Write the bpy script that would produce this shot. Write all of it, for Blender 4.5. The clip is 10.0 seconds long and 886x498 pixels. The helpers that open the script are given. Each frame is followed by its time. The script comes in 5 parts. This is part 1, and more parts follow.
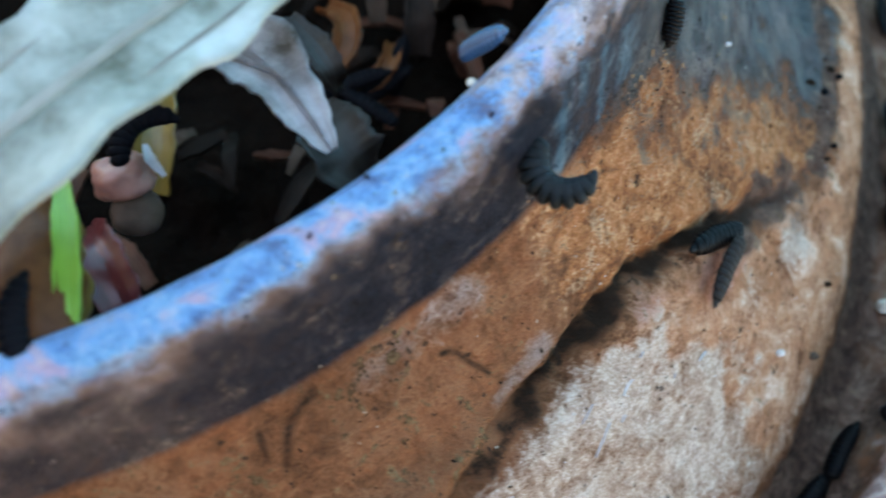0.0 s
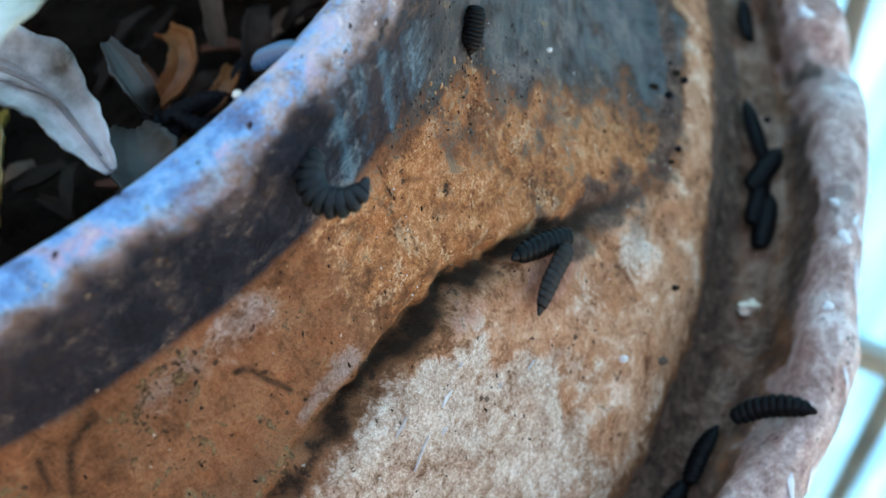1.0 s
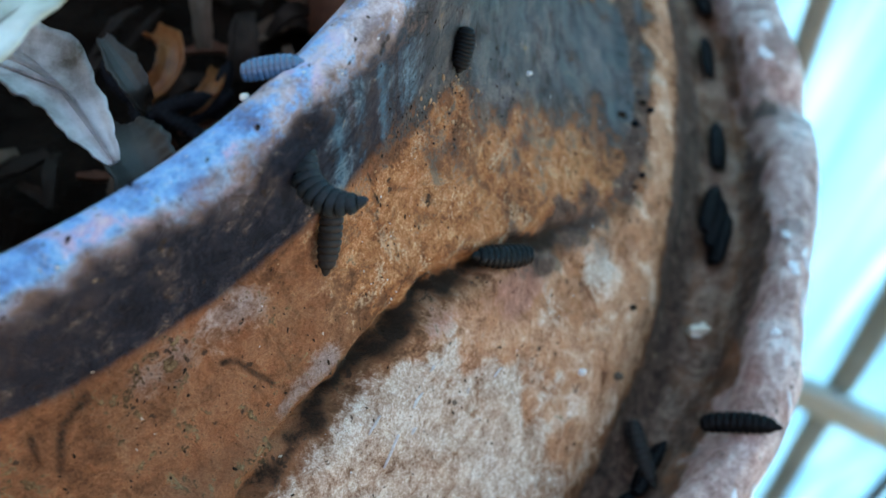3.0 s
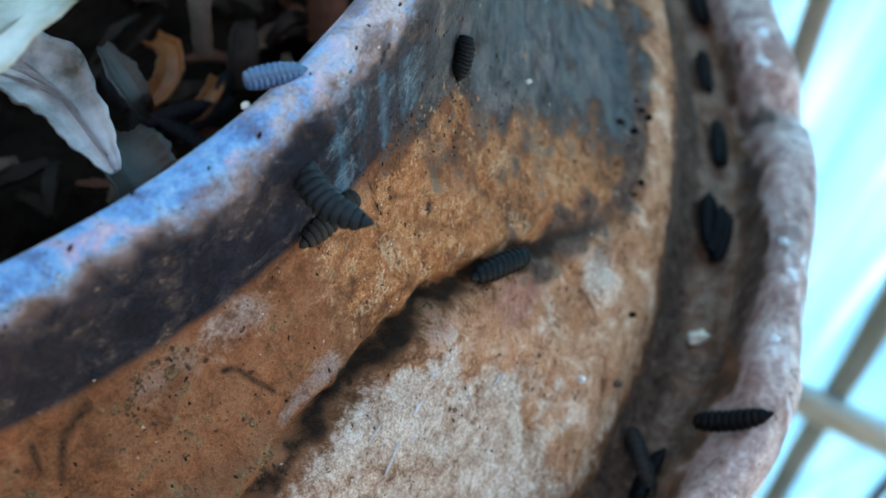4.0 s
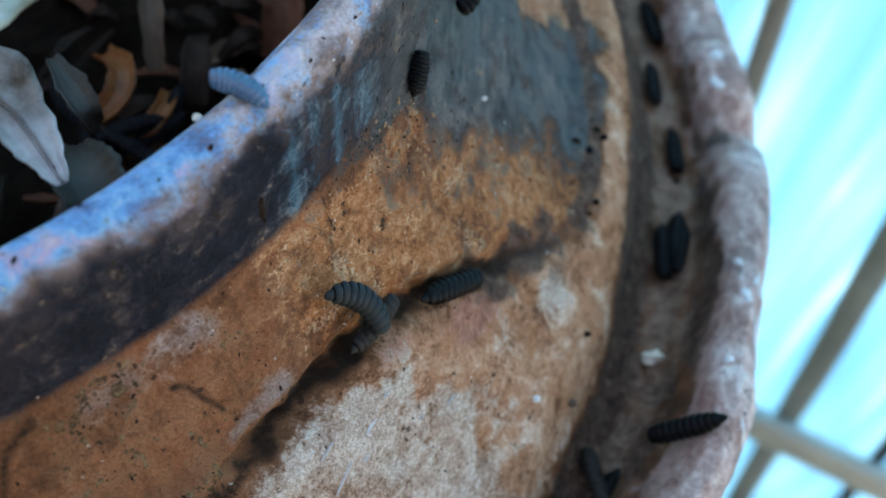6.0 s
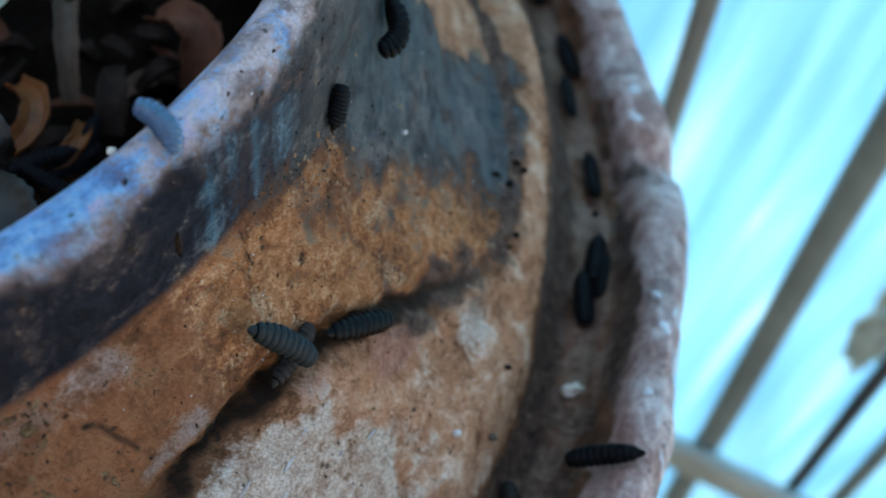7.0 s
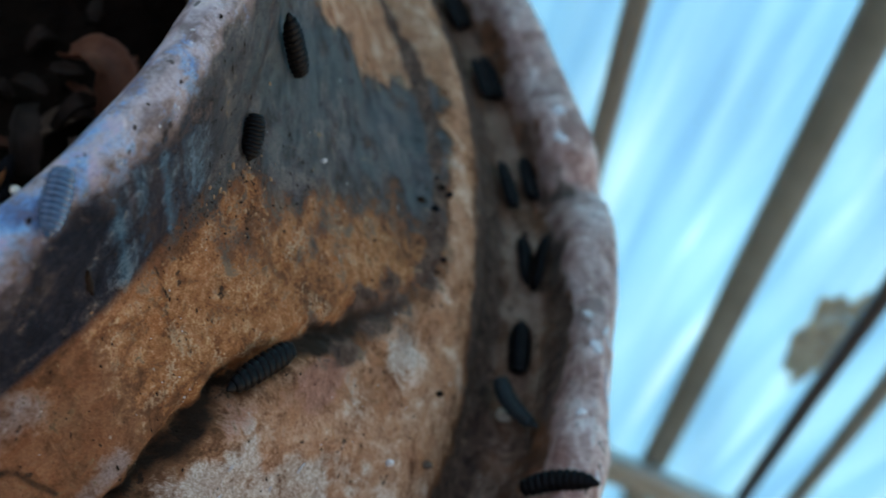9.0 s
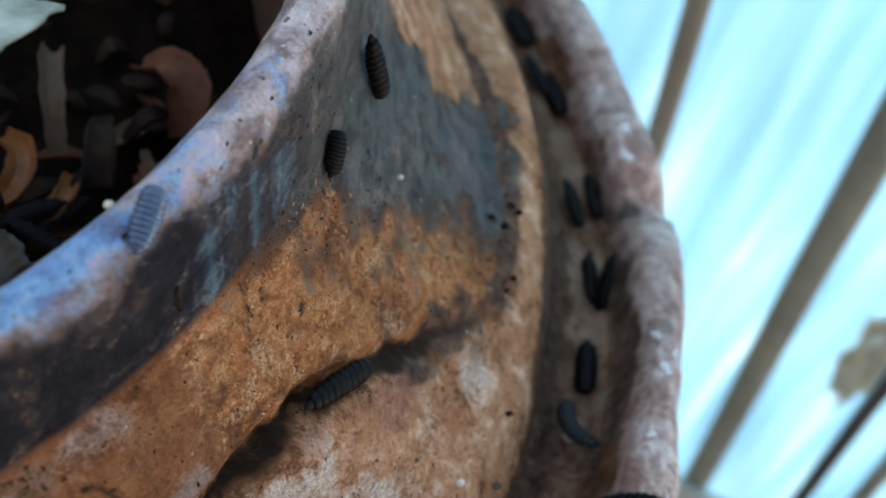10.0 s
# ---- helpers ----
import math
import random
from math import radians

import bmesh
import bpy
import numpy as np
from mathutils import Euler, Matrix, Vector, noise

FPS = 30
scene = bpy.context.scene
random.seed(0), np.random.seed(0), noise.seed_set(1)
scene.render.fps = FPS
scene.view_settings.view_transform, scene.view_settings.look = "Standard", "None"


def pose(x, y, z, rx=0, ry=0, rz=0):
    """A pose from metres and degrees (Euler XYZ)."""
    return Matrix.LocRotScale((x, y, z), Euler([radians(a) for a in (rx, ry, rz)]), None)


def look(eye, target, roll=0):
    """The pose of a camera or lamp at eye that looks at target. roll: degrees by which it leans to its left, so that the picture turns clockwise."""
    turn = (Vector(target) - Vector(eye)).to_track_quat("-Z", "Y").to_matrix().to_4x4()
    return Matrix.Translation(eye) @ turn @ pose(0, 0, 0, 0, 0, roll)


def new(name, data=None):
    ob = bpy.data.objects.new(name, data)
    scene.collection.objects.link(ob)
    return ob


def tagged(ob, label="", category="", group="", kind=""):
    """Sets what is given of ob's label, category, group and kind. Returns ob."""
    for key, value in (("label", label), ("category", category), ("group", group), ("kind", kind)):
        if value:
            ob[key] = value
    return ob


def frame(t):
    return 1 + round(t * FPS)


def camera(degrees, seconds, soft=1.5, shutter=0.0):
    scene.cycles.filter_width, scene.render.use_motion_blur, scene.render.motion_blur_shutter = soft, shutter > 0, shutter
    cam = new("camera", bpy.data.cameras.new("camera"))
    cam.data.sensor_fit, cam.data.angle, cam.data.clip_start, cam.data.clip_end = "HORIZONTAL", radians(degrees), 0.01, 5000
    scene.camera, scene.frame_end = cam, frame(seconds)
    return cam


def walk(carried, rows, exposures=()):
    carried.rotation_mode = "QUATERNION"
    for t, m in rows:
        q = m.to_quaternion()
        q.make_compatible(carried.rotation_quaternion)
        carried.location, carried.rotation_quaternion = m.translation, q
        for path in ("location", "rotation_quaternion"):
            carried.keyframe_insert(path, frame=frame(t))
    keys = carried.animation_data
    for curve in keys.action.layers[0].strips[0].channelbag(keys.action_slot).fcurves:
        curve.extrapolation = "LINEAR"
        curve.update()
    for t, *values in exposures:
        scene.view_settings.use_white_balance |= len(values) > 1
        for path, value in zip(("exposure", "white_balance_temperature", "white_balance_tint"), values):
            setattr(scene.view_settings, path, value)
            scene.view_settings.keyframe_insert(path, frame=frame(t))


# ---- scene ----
cam = camera(39.0, 10.0, 1.5, 0.5)
PATH = [
    (0, (0.008, 0.013, 0.761), (0.036, 0.96, -1.001), 1.7),
    (0.5, (0.031, 0.008, 0.758), (0.073, 0.999, -0.979), 1.6),
    (1, (0.049, 0.01, 0.756), (0.1, 1.001, -0.98), 0.2),
    (1.5, (0.048, 0.007, 0.762), (0.132, 0.999, -0.973), 3.1),
    (2, (0.043, 0.004, 0.763), (0.172, 1.005, -0.963), 6.0),
    (2.5, (0.038, 0.002, 0.765), (0.193, 1.009, -0.956), 8.4),
    (4, (0.036, 0.002, 0.767), (0.202, 1.02, -0.946), 8.8),
    (4.5, (0.034, 0.002, 0.766), (0.21, 1.028, -0.942), 9.1),
    (5, (0.037, 0.002, 0.765), (0.212, 1.036, -0.938), 9.0),
    (6.5, (0.036, 0.003, 0.763), (0.329, 1.068, -0.905), 14.6),
    (7, (0.037, 0.004, 0.763), (0.397, 1.084, -0.882), 16.8),
    (7.5, (0.034, 0.004, 0.763), (0.478, 1.072, -0.868), 20.5),
    (8, (0.047, 0.01, 0.76), (0.534, 1.081, -0.857), 20.4),
    (8.5, (0.048, 0.009, 0.761), (0.525, 1.086, -0.856), 19.5),
    (9, (0.043, 0.005, 0.761), (0.489, 1.112, -0.844), 17.4),
    (9.5, (0.036, 0.012, 0.756), (0.471, 1.124, -0.848), 16.9),
    (10, (0.032, 0.009, 0.758), (0.429, 1.139, -0.845), 16.2),
]
EXPOSURES = [(0.0, 2.97, 8800, 15), (0.3, 3.17, 8900, 15), (0.6, 3.23, 9000, 16), (1.0, 2.97, 9100, 15), (2.0, 2.77, 8900, 14), (5.2, 2.72, 8700, 14), (6.5, 2.42, 8450, 14), (7.6, 2.08, 8250, 15), (8.4, 1.78, 8850, 17), (9.5, 2.20, 10300, 22), (10.0, 2.38, 10900, 24)]
walk(cam, [(t, look(eye, target, roll)) for t, eye, target, roll in PATH], EXPOSURES)
# focus lies on the sloping collar of the bin
cam.data.dof.use_dof = True
cam.data.dof.focus_distance = 0.285
cam.data.dof.aperture_fstop = 11.5


# ---- world and sun ----
def build_light():
    world = bpy.data.worlds.new("open_sky")
    scene.world = world
    world.use_nodes = True
    nt = world.node_tree
    sky = nt.nodes.new("ShaderNodeTexSky")
    sky.sky_type = "NISHITA"
    sky.sun_disc = False
    sky.sun_elevation = radians(52)
    sky.sun_rotation = radians(SUN_TURN)
    sky.air_density, sky.dust_density, sky.ozone_density = 1.0, 0.6, 1.6
    nt.links.new(sky.outputs[0], nt.nodes["Background"].inputs[0])
    nt.nodes["Background"].inputs[1].default_value = SKY
    lamp = bpy.data.lights.new("sun", "SUN")
    lamp.energy, lamp.angle, lamp.color = SUN, radians(0.6), (1.0, 0.95, 0.88)
    ob = new("sun", lamp)
    way = Vector((math.sin(radians(SUN_TURN)) * math.cos(radians(52)), math.cos(radians(SUN_TURN)) * math.cos(radians(52)), math.sin(radians(52))))
    ob.matrix_world = look(way * 5, (0, 0, 0))


SUN_TURN, SKY, SUN = 35.0, 0.15, 4.0
build_light()


# ---- noise ----
def lattice(ix, iy, iz, seed):
    h = (ix * 374761393 + iy * 668265263 + iz * 2147483647 + seed * 974634777) & 0xFFFFFFFF
    h = ((h ^ (h >> 13)) * 1274126177) & 0xFFFFFFFF
    return ((h ^ (h >> 16)) & 0xFFFF) / 65535.0


def vnoise(p, seed=0):
    """Value noise from 0 to 1 at the rows of p."""
    b = np.floor(p).astype(np.int64)
    f = p - b
    f = f * f * (3 - 2 * f)
    out = 0
    for dx in (0, 1):
        for dy in (0, 1):
            for dz in (0, 1):
                wgt = (f[:, 0] if dx else 1 - f[:, 0]) * (f[:, 1] if dy else 1 - f[:, 1]) * (f[:, 2] if dz else 1 - f[:, 2])
                out = out + wgt * lattice(b[:, 0] + dx, b[:, 1] + dy, b[:, 2] + dz, seed)
    return out


def fbm(p, size, octaves=4, seed=0):
    """Layered noise round 0, from about -0.5 to 0.5; size is that of the largest lumps."""
    out, amp, tot = 0, 1.0, 0
    for k in range(octaves):
        out = out + amp * (vnoise(p / size * 2 ** k + 17.3 * k, seed + k) - 0.5)
        tot += amp
        amp *= 0.5
    return out / tot


def step(a, b, x):
    x = np.clip((x - a) / (b - a), 0, 1)
    return x * x * (3 - 2 * x)


# ---- the bin's form: rings round an upright axis ----
AXIS = np.array([-0.135, 0.289])
KNOTS_R = np.array([.190, .194, .197, .1985, .1995, .2015, .2050, .2090, .2125, .2150, .2160, .2165, .2172, .2190, .2275, .235, .247, .260, .272, .281, .2865,
                    .2905, .2935, .297, .301, .306, .311, .3145, .3170, .3195, .323, .328, .332, .3345, .3355])
KNOTS_Z = np.array([.300, .400, .500, .545, .554, .5615, .5665, .5680, .5655, .559, .551, .542, .5330, .5265, .515, .503, .486, .469, .455, .4435, .4345,
                    .4245, .413, .4065, .4035, .4030, .4055, .412, .4230, .4325, .4375, .438, .435, .428, .418])


def bin_z(theta, r):
    """Height of the bin's upper side at an angle (degrees) and a radius."""
    z = np.interp(r, KNOTS_R, KNOTS_Z)
    g = np.interp(r, [.2175, .228, .236, .243, .251, .262, .275, .284], [0, .25, .3, .75, .9, .75, .15, 0])
    z = z + g * np.clip(-(theta + 30), -26, 22) * 0.0008 - np.interp(r, [.219, .226, .24, .25], [0, .0035, .003, 0])
    lip = np.interp(r, [.293, .305, .317, .335], [0, .3, 1, 1])
    z = z - lip * 0.021 * step(-21, 1, theta)
    z = z + np.interp(r, [.291, .297, .312, .318], [0, 1, 1, 0]) * (0.0030 + 0.0045 * step(-22, -4, theta))
    return z


def bin_point(theta, r):
    a = np.radians(theta)
    return np.stack([AXIS[0] + r * np.cos(a), AXIS[1] + r * np.sin(a), bin_z(theta, r)], -1)
# ---- end of form


# ---- materials ----
def material(name, rough=0.6, metal=0.0):
    m = bpy.data.materials.new(name)
    m.use_nodes = True
    b = m.node_tree.nodes["Principled BSDF"]
    b.inputs["Roughness"].default_value, b.inputs["Metallic"].default_value = rough, metal
    return m, m.node_tree, b


def link(nt, a, b):
    nt.links.new(a, b)


def noise_node(nt, scale, detail=4.0, rough=0.55, coord=None, warp=0.0):
    n = nt.nodes.new("ShaderNodeTexNoise")
    n.inputs["Scale"].default_value, n.inputs["Detail"].default_value, n.inputs["Roughness"].default_value = scale, detail, rough
    n.inputs["Distortion"].default_value = warp
    if coord is not None:
        link(nt, coord, n.inputs["Vector"])
    return n.outputs["Fac"]


def ramp_node(nt, fac, stops):
    r = nt.nodes.new("ShaderNodeValToRGB")
    while len(r.color_ramp.elements) < len(stops):
        r.color_ramp.elements.new(0.5)
    for e, (p, c) in zip(r.color_ramp.elements, stops):
        e.position, e.color = p, (*c, 1)
    link(nt, fac, r.inputs[0])
    return r.outputs[0]


def mix_node(nt, fac, a, b, blend="MIX"):
    n = nt.nodes.new("ShaderNodeMix")
    n.data_type, n.blend_type = "RGBA", blend
    for s, v in ((0, fac), (6, a), (7, b)):
        if isinstance(v, (int, float)):
            n.inputs[s].default_value = v
        elif isinstance(v, tuple):
            n.inputs[s].default_value = (*v, 1)
        else:
            link(nt, v, n.inputs[s])
    return n.outputs[2]


def math_node(nt, op, a, b=0.0, c=0.0, clamp=False):
    n = nt.nodes.new("ShaderNodeMath")
    n.operation, n.use_clamp = op, clamp
    for s, v in enumerate((a, b, c)):
        if isinstance(v, (int, float)):
            n.inputs[s].default_value = v
        else:
            link(nt, v, n.inputs[s])
    return n.outputs[0]


def edge_node(nt, mask, grain, amount, lo=0.42, hi=0.58):
    """A mask with a broken edge: mask + grain, cut between lo and hi."""
    v = math_node(nt, "MULTIPLY_ADD", grain, amount, mask)
    n = nt.nodes.new("ShaderNodeMapRange")
    n.interpolation_type = "SMOOTHSTEP"
    link(nt, v, n.inputs[0])
    n.inputs[1].default_value, n.inputs[2].default_value = lo + amount / 2, hi + amount / 2
    return n.outputs[0]


def bump_node(nt, bsdf, height, strength, distance, under=None):
    n = nt.nodes.new("ShaderNodeBump")
    n.inputs["Strength"].default_value, n.inputs["Distance"].default_value = strength, distance
    link(nt, height, n.inputs["Height"])
    if under is not None:
        link(nt, under, n.inputs["Normal"])
    link(nt, n.outputs[0], bsdf.inputs["Normal"])
    return n.outputs[0]


def coords(nt):
    return nt.nodes.new("ShaderNodeTexCoord").outputs["Object"]


def clay_material():
    """Old clay, caked with mud of several colours; the soil's spread comes from the mesh's zone layers."""
    m, nt, b = material("caked_clay", 0.6)
    co = coords(nt)
    layers = []
    for name in ("zone_a", "zone_b", "zone_c", "zone_d", "zone_e"):
        a = nt.nodes.new("ShaderNodeVertexColor")
        a.layer_name = name
        s = nt.nodes.new("ShaderNodeSeparateColor")
        link(nt, a.outputs[0], s.inputs[0])
        layers += [s.outputs[k] for k in range(3)]
    slate, ochre, pale, soil, tan, mauve, wall, crease_shade_tracks, bare, rim, blue, teal, lilac, pink, mottled = layers
    fine = noise_node(nt, 1000, 6, 0.7, co)
    grain = noise_node(nt, 2300, 3, 0.6, co)
    mid = noise_node(nt, 230, 7, 0.68, co, 0.8)
    broad = noise_node(nt, 75, 6, 0.62, co, 0.7)
    patch = noise_node(nt, 42, 7, 0.66, co, 1.0)
    grime = noise_node(nt, 58, 8, 0.72, co, 1.2)
    specks = noise_node(nt, 1500, 3, 0.6, co)
    crumb = math_node(nt, "MULTIPLY_ADD", fine, 0.22, math_node(nt, "MULTIPLY_ADD", mid, 0.38, math_node(nt, "MULTIPLY", broad, 0.40)))
    blot = math_node(nt, "MULTIPLY_ADD", broad, 0.36, math_node(nt, "MULTIPLY_ADD", mid, 0.26, math_node(nt, "MULTIPLY_ADD", fine, 0.14, math_node(nt, "MULTIPLY", patch, 0.24))))
    blot = math_node(nt, "MULTIPLY_ADD", blot, 2.05, -0.525)
    grit_mix = math_node(nt, "MULTIPLY_ADD", grain, 0.34, math_node(nt, "MULTIPLY_ADD", fine, 0.36, math_node(nt, "MULTIPLY", mid, 0.30)))
    grit_mix = math_node(nt, "MULTIPLY_ADD", grit_mix, 2.1, -0.55)
    # brush strokes: noise drawn out along the slope
    stretch = nt.nodes.new("ShaderNodeMapping")
    stretch.inputs["Rotation"].default_value, stretch.inputs["Scale"].default_value = (0, 0, radians(-52)), (1.0, 0.16, 0.5)
    link(nt, co, stretch.inputs["Vector"])
    stroke = noise_node(nt, 420, 4, 0.6, stretch.outputs[0], 0.5)
    # brown mud, smooth and damp
    c = ramp_node(nt, blot, [(0.30, (0.130, 0.050, 0.023)), (0.48, (0.245, 0.100, 0.047)), (0.62, (0.36, 0.178, 0.096)), (0.78, (0.50, 0.31, 0.21))])
    redder = edge_node(nt, patch, mid, 0.5, 0.44, 0.60)
    c = mix_node(nt, math_node(nt, "MULTIPLY", redder, 0.55), c, (0.32, 0.110, 0.048))
    # crumbly ochre with light grains
    tone = math_node(nt, "MULTIPLY_ADD", blot, 0.62, math_node(nt, "MULTIPLY", grit_mix, 0.38))
    ochrec = ramp_node(nt, tone, [(0.32, (0.12, 0.040, 0.018)), (0.43, (0.32, 0.115, 0.045)), (0.53, (0.46, 0.190, 0.080)), (0.62, (0.64, 0.36, 0.195)), (0.72, (0.92, 0.74, 0.54))])
    ochrec = mix_node(nt, math_node(nt, "MULTIPLY", edge_node(nt, broad, fine, 0.5, 0.47, 0.62), 0.55), ochrec, (0.43, 0.140, 0.052))
    ochrec = mix_node(nt, math_node(nt, "MULTIPLY", edge_node(nt, grime, fine, 0.6, 0.57, 0.65), 0.6), ochrec, (0.78, 0.55, 0.36))
    ochrec = mix_node(nt, math_node(nt, "MULTIPLY", edge_node(nt, noise_node(nt, 105, 6, 0.68, co, 1.4), fine, 0.6, 0.55, 0.64), 0.62), ochrec, (0.105, 0.052, 0.030))
    c = mix_node(nt, edge_node(nt, ochre, crumb, 3.0, 0.36, 0.64), c, ochrec)
    # greyish lilac dust
    lilacc = ramp_node(nt, blot, [(0.34, (0.21, 0.130, 0.100)), (0.52, (0.34, 0.232, 0.198)), (0.70, (0.48, 0.37, 0.335))])
    c = mix_node(nt, edge_node(nt, lilac, crumb, 2.2, 0.28, 0.72), c, lilacc)
    tanc = ramp_node(nt, blot, [(0.28, (0.22, 0.082, 0.042)), (0.42, (0.41, 0.182, 0.100)), (0.54, (0.57, 0.300, 0.185)), (0.64, (0.71, 0.48, 0.36)), (0.76, (0.90, 0.74, 0.63))])
    tanc = mix_node(nt, math_node(nt, "MULTIPLY", edge_node(nt, grime, mid, 0.4, 0.47, 0.60), 0.6), tanc, (0.44, 0.175, 0.078))
    c = mix_node(nt, edge_node(nt, tan, crumb, 3.6, 0.26, 0.74), c, tanc)
    palec = ramp_node(nt, tone, [(0.30, (0.20, 0.095, 0.056)), (0.42, (0.41, 0.255, 0.180)), (0.54, (0.57, 0.425, 0.340)), (0.65, (0.74, 0.63, 0.545)), (0.77, (0.93, 0.88, 0.82))])
    c = mix_node(nt, edge_node(nt, pale, crumb, 2.4, 0.25, 0.75), c, palec)
    pinkc = ramp_node(nt, blot, [(0.34, (0.24, 0.095, 0.060)), (0.52, (0.45, 0.205, 0.140)), (0.70, (0.62, 0.385, 0.30))])
    c = mix_node(nt, edge_node(nt, pink, crumb, 2.6, 0.34, 0.66), c, pinkc)
    # wet brown grime over the dry mud
    stains = edge_node(nt, math_node(nt, "MULTIPLY", grime, 1.0), mid, 0.25, 0.585, 0.68)
    c = mix_node(nt, math_node(nt, "MULTIPLY", stains, 0.45), c, (0.12, 0.062, 0.036))
    c = mix_node(nt, 0.07, c, ramp_node(nt, stroke, [(0.3, (0.3, 0.3, 0.3)), (0.7, (0.7, 0.7, 0.7))]), "OVERLAY")
    # slate silt: teal where it is wiped, greyer and browner where it is crusted
    tealish = ramp_node(nt, stroke, [(0.28, (0.054, 0.066, 0.066)), (0.50, (0.086, 0.103, 0.102)), (0.74, (0.128, 0.144, 0.140))])
    greyish = ramp_node(nt, blot, [(0.34, (0.060, 0.055, 0.056)), (0.50, (0.112, 0.102, 0.100)), (0.70, (0.20, 0.172, 0.156))])
    slatec = mix_node(nt, edge_node(nt, patch, stroke, 0.5, 0.42, 0.62), tealish, greyish)
    siltc = ramp_node(nt, blot, [(0.34, (0.030, 0.026, 0.026)), (0.50, (0.072, 0.060, 0.054)), (0.66, (0.22, 0.145, 0.095))])
    slatec = mix_node(nt, edge_node(nt, slate, broad, 1.4, 0.50, 0.90), siltc, slatec)
    rag = math_node(nt, "MULTIPLY_ADD", mid, 0.45, math_node(nt, "MULTIPLY_ADD", fine, 0.25, math_node(nt, "MULTIPLY", broad, 0.30)))
    c = mix_node(nt, edge_node(nt, slate, rag, 3.4, 0.28, 0.60), c, slatec)
    # wall below the rim: near black, with brown patches and teal streaks
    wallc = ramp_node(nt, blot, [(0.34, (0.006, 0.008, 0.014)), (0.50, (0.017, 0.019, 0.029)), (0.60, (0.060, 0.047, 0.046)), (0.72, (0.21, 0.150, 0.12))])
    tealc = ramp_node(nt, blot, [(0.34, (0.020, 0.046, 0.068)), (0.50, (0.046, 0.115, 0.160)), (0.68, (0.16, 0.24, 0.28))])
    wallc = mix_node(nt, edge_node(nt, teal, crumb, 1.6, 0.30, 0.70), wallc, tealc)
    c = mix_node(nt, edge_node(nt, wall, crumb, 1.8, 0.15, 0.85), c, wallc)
    mauvec = ramp_node(nt, blot, [(0.32, (0.25, 0.115, 0.088)), (0.43, (0.47, 0.275, 0.230)), (0.55, (0.66, 0.450, 0.395)), (0.67, (0.93, 0.82, 0.76))])
    mauvec = mix_node(nt, math_node(nt, "MULTIPLY", edge_node(nt, patch, fine, 0.4, 0.54, 0.66), 0.8), mauvec, (0.27, 0.16, 0.135))
    mauvec = mix_node(nt, math_node(nt, "MULTIPLY", edge_node(nt, grime, fine, 0.3, 0.58, 0.66), 0.7), mauvec, (0.33, 0.13, 0.10))
    c = mix_node(nt, edge_node(nt, mauve, crumb, 3.0, 0.36, 0.64), c, mauvec)
    # glazed rim: lilac and pinkish clouds, light flecks, sky reflection put in as blue
    cloud = noise_node(nt, 95, 4, 0.55, co, 0.6)
    fleck = math_node(nt, "MULTIPLY_ADD", fine, 0.16, math_node(nt, "MULTIPLY_ADD", mid, 0.16, math_node(nt, "MULTIPLY", cloud, 0.9)))
    fleck = math_node(nt, "MULTIPLY_ADD", fleck, 1.25, -0.26)
    rimc = ramp_node(nt, fleck, [(0.36, (0.30, 0.225, 0.215)), (0.47, (0.54, 0.435, 0.43)), (0.57, (0.66, 0.57, 0.585)), (0.72, (0.86, 0.76, 0.74))])
    sky_sheenc = ramp_node(nt, fleck, [(0.32, (0.10, 0.19, 0.36)), (0.42, (0.125, 0.35, 0.66)), (0.50, (0.17, 0.48, 0.78)), (0.57, (0.29, 0.50, 0.74)), (0.63, (0.52, 0.43, 0.60)), (0.74, (0.66, 0.55, 0.60))])
    sky_sheenc = mix_node(nt, math_node(nt, "MULTIPLY", edge_node(nt, specks, mid, 0.5, 0.60, 0.66), 0.3), sky_sheenc, (0.70, 0.74, 0.80))
    rimc = mix_node(nt, edge_node(nt, blue, blot, 2.4, 0.25, 0.75), rimc, sky_sheenc)
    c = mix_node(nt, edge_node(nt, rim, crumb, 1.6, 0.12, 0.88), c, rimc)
    soilc = ramp_node(nt, mid, [(0.34, (0.044, 0.023, 0.017)), (0.52, (0.112, 0.063, 0.046)), (0.7, (0.25, 0.148, 0.102))])
    c = mix_node(nt, edge_node(nt, soil, crumb, 2.4, 0.30, 0.70), c, soilc)
    barec = ramp_node(nt, blot, [(0.30, (0.150, 0.082, 0.056)), (0.48, (0.275, 0.165, 0.118)), (0.68, (0.42, 0.275, 0.205))])
    c = mix_node(nt, edge_node(nt, bare, crumb, 1.4, 0.10, 0.80), c, barec)
    # dark brown speckle beside the crease and over the lower mud
    mottledc = ramp_node(nt, mid, [(0.40, (0.030, 0.017, 0.009)), (0.55, (0.095, 0.052, 0.024)), (0.68, (0.26, 0.17, 0.09))])
    c = mix_node(nt, edge_node(nt, mottled, rag, 5.0, 0.44, 0.62), c, mottledc)
    # shade of the crease put in as near-black colour, together with the tracks
    c = mix_node(nt, edge_node(nt, crease_shade_tracks, rag, 2.6, 0.25, 0.95), c, (0.028, 0.016, 0.010))
    # small droppings and grit, dark and light
    v = nt.nodes.new("ShaderNodeTexVoronoi")
    v.inputs["Scale"].default_value = 330
    link(nt, co, v.inputs["Vector"])
    v.inputs["Randomness"].default_value = 1.0
    dots = math_node(nt, "LESS_THAN", v.outputs["Distance"], math_node(nt, "MULTIPLY_ADD", fine, 0.7, -0.10))
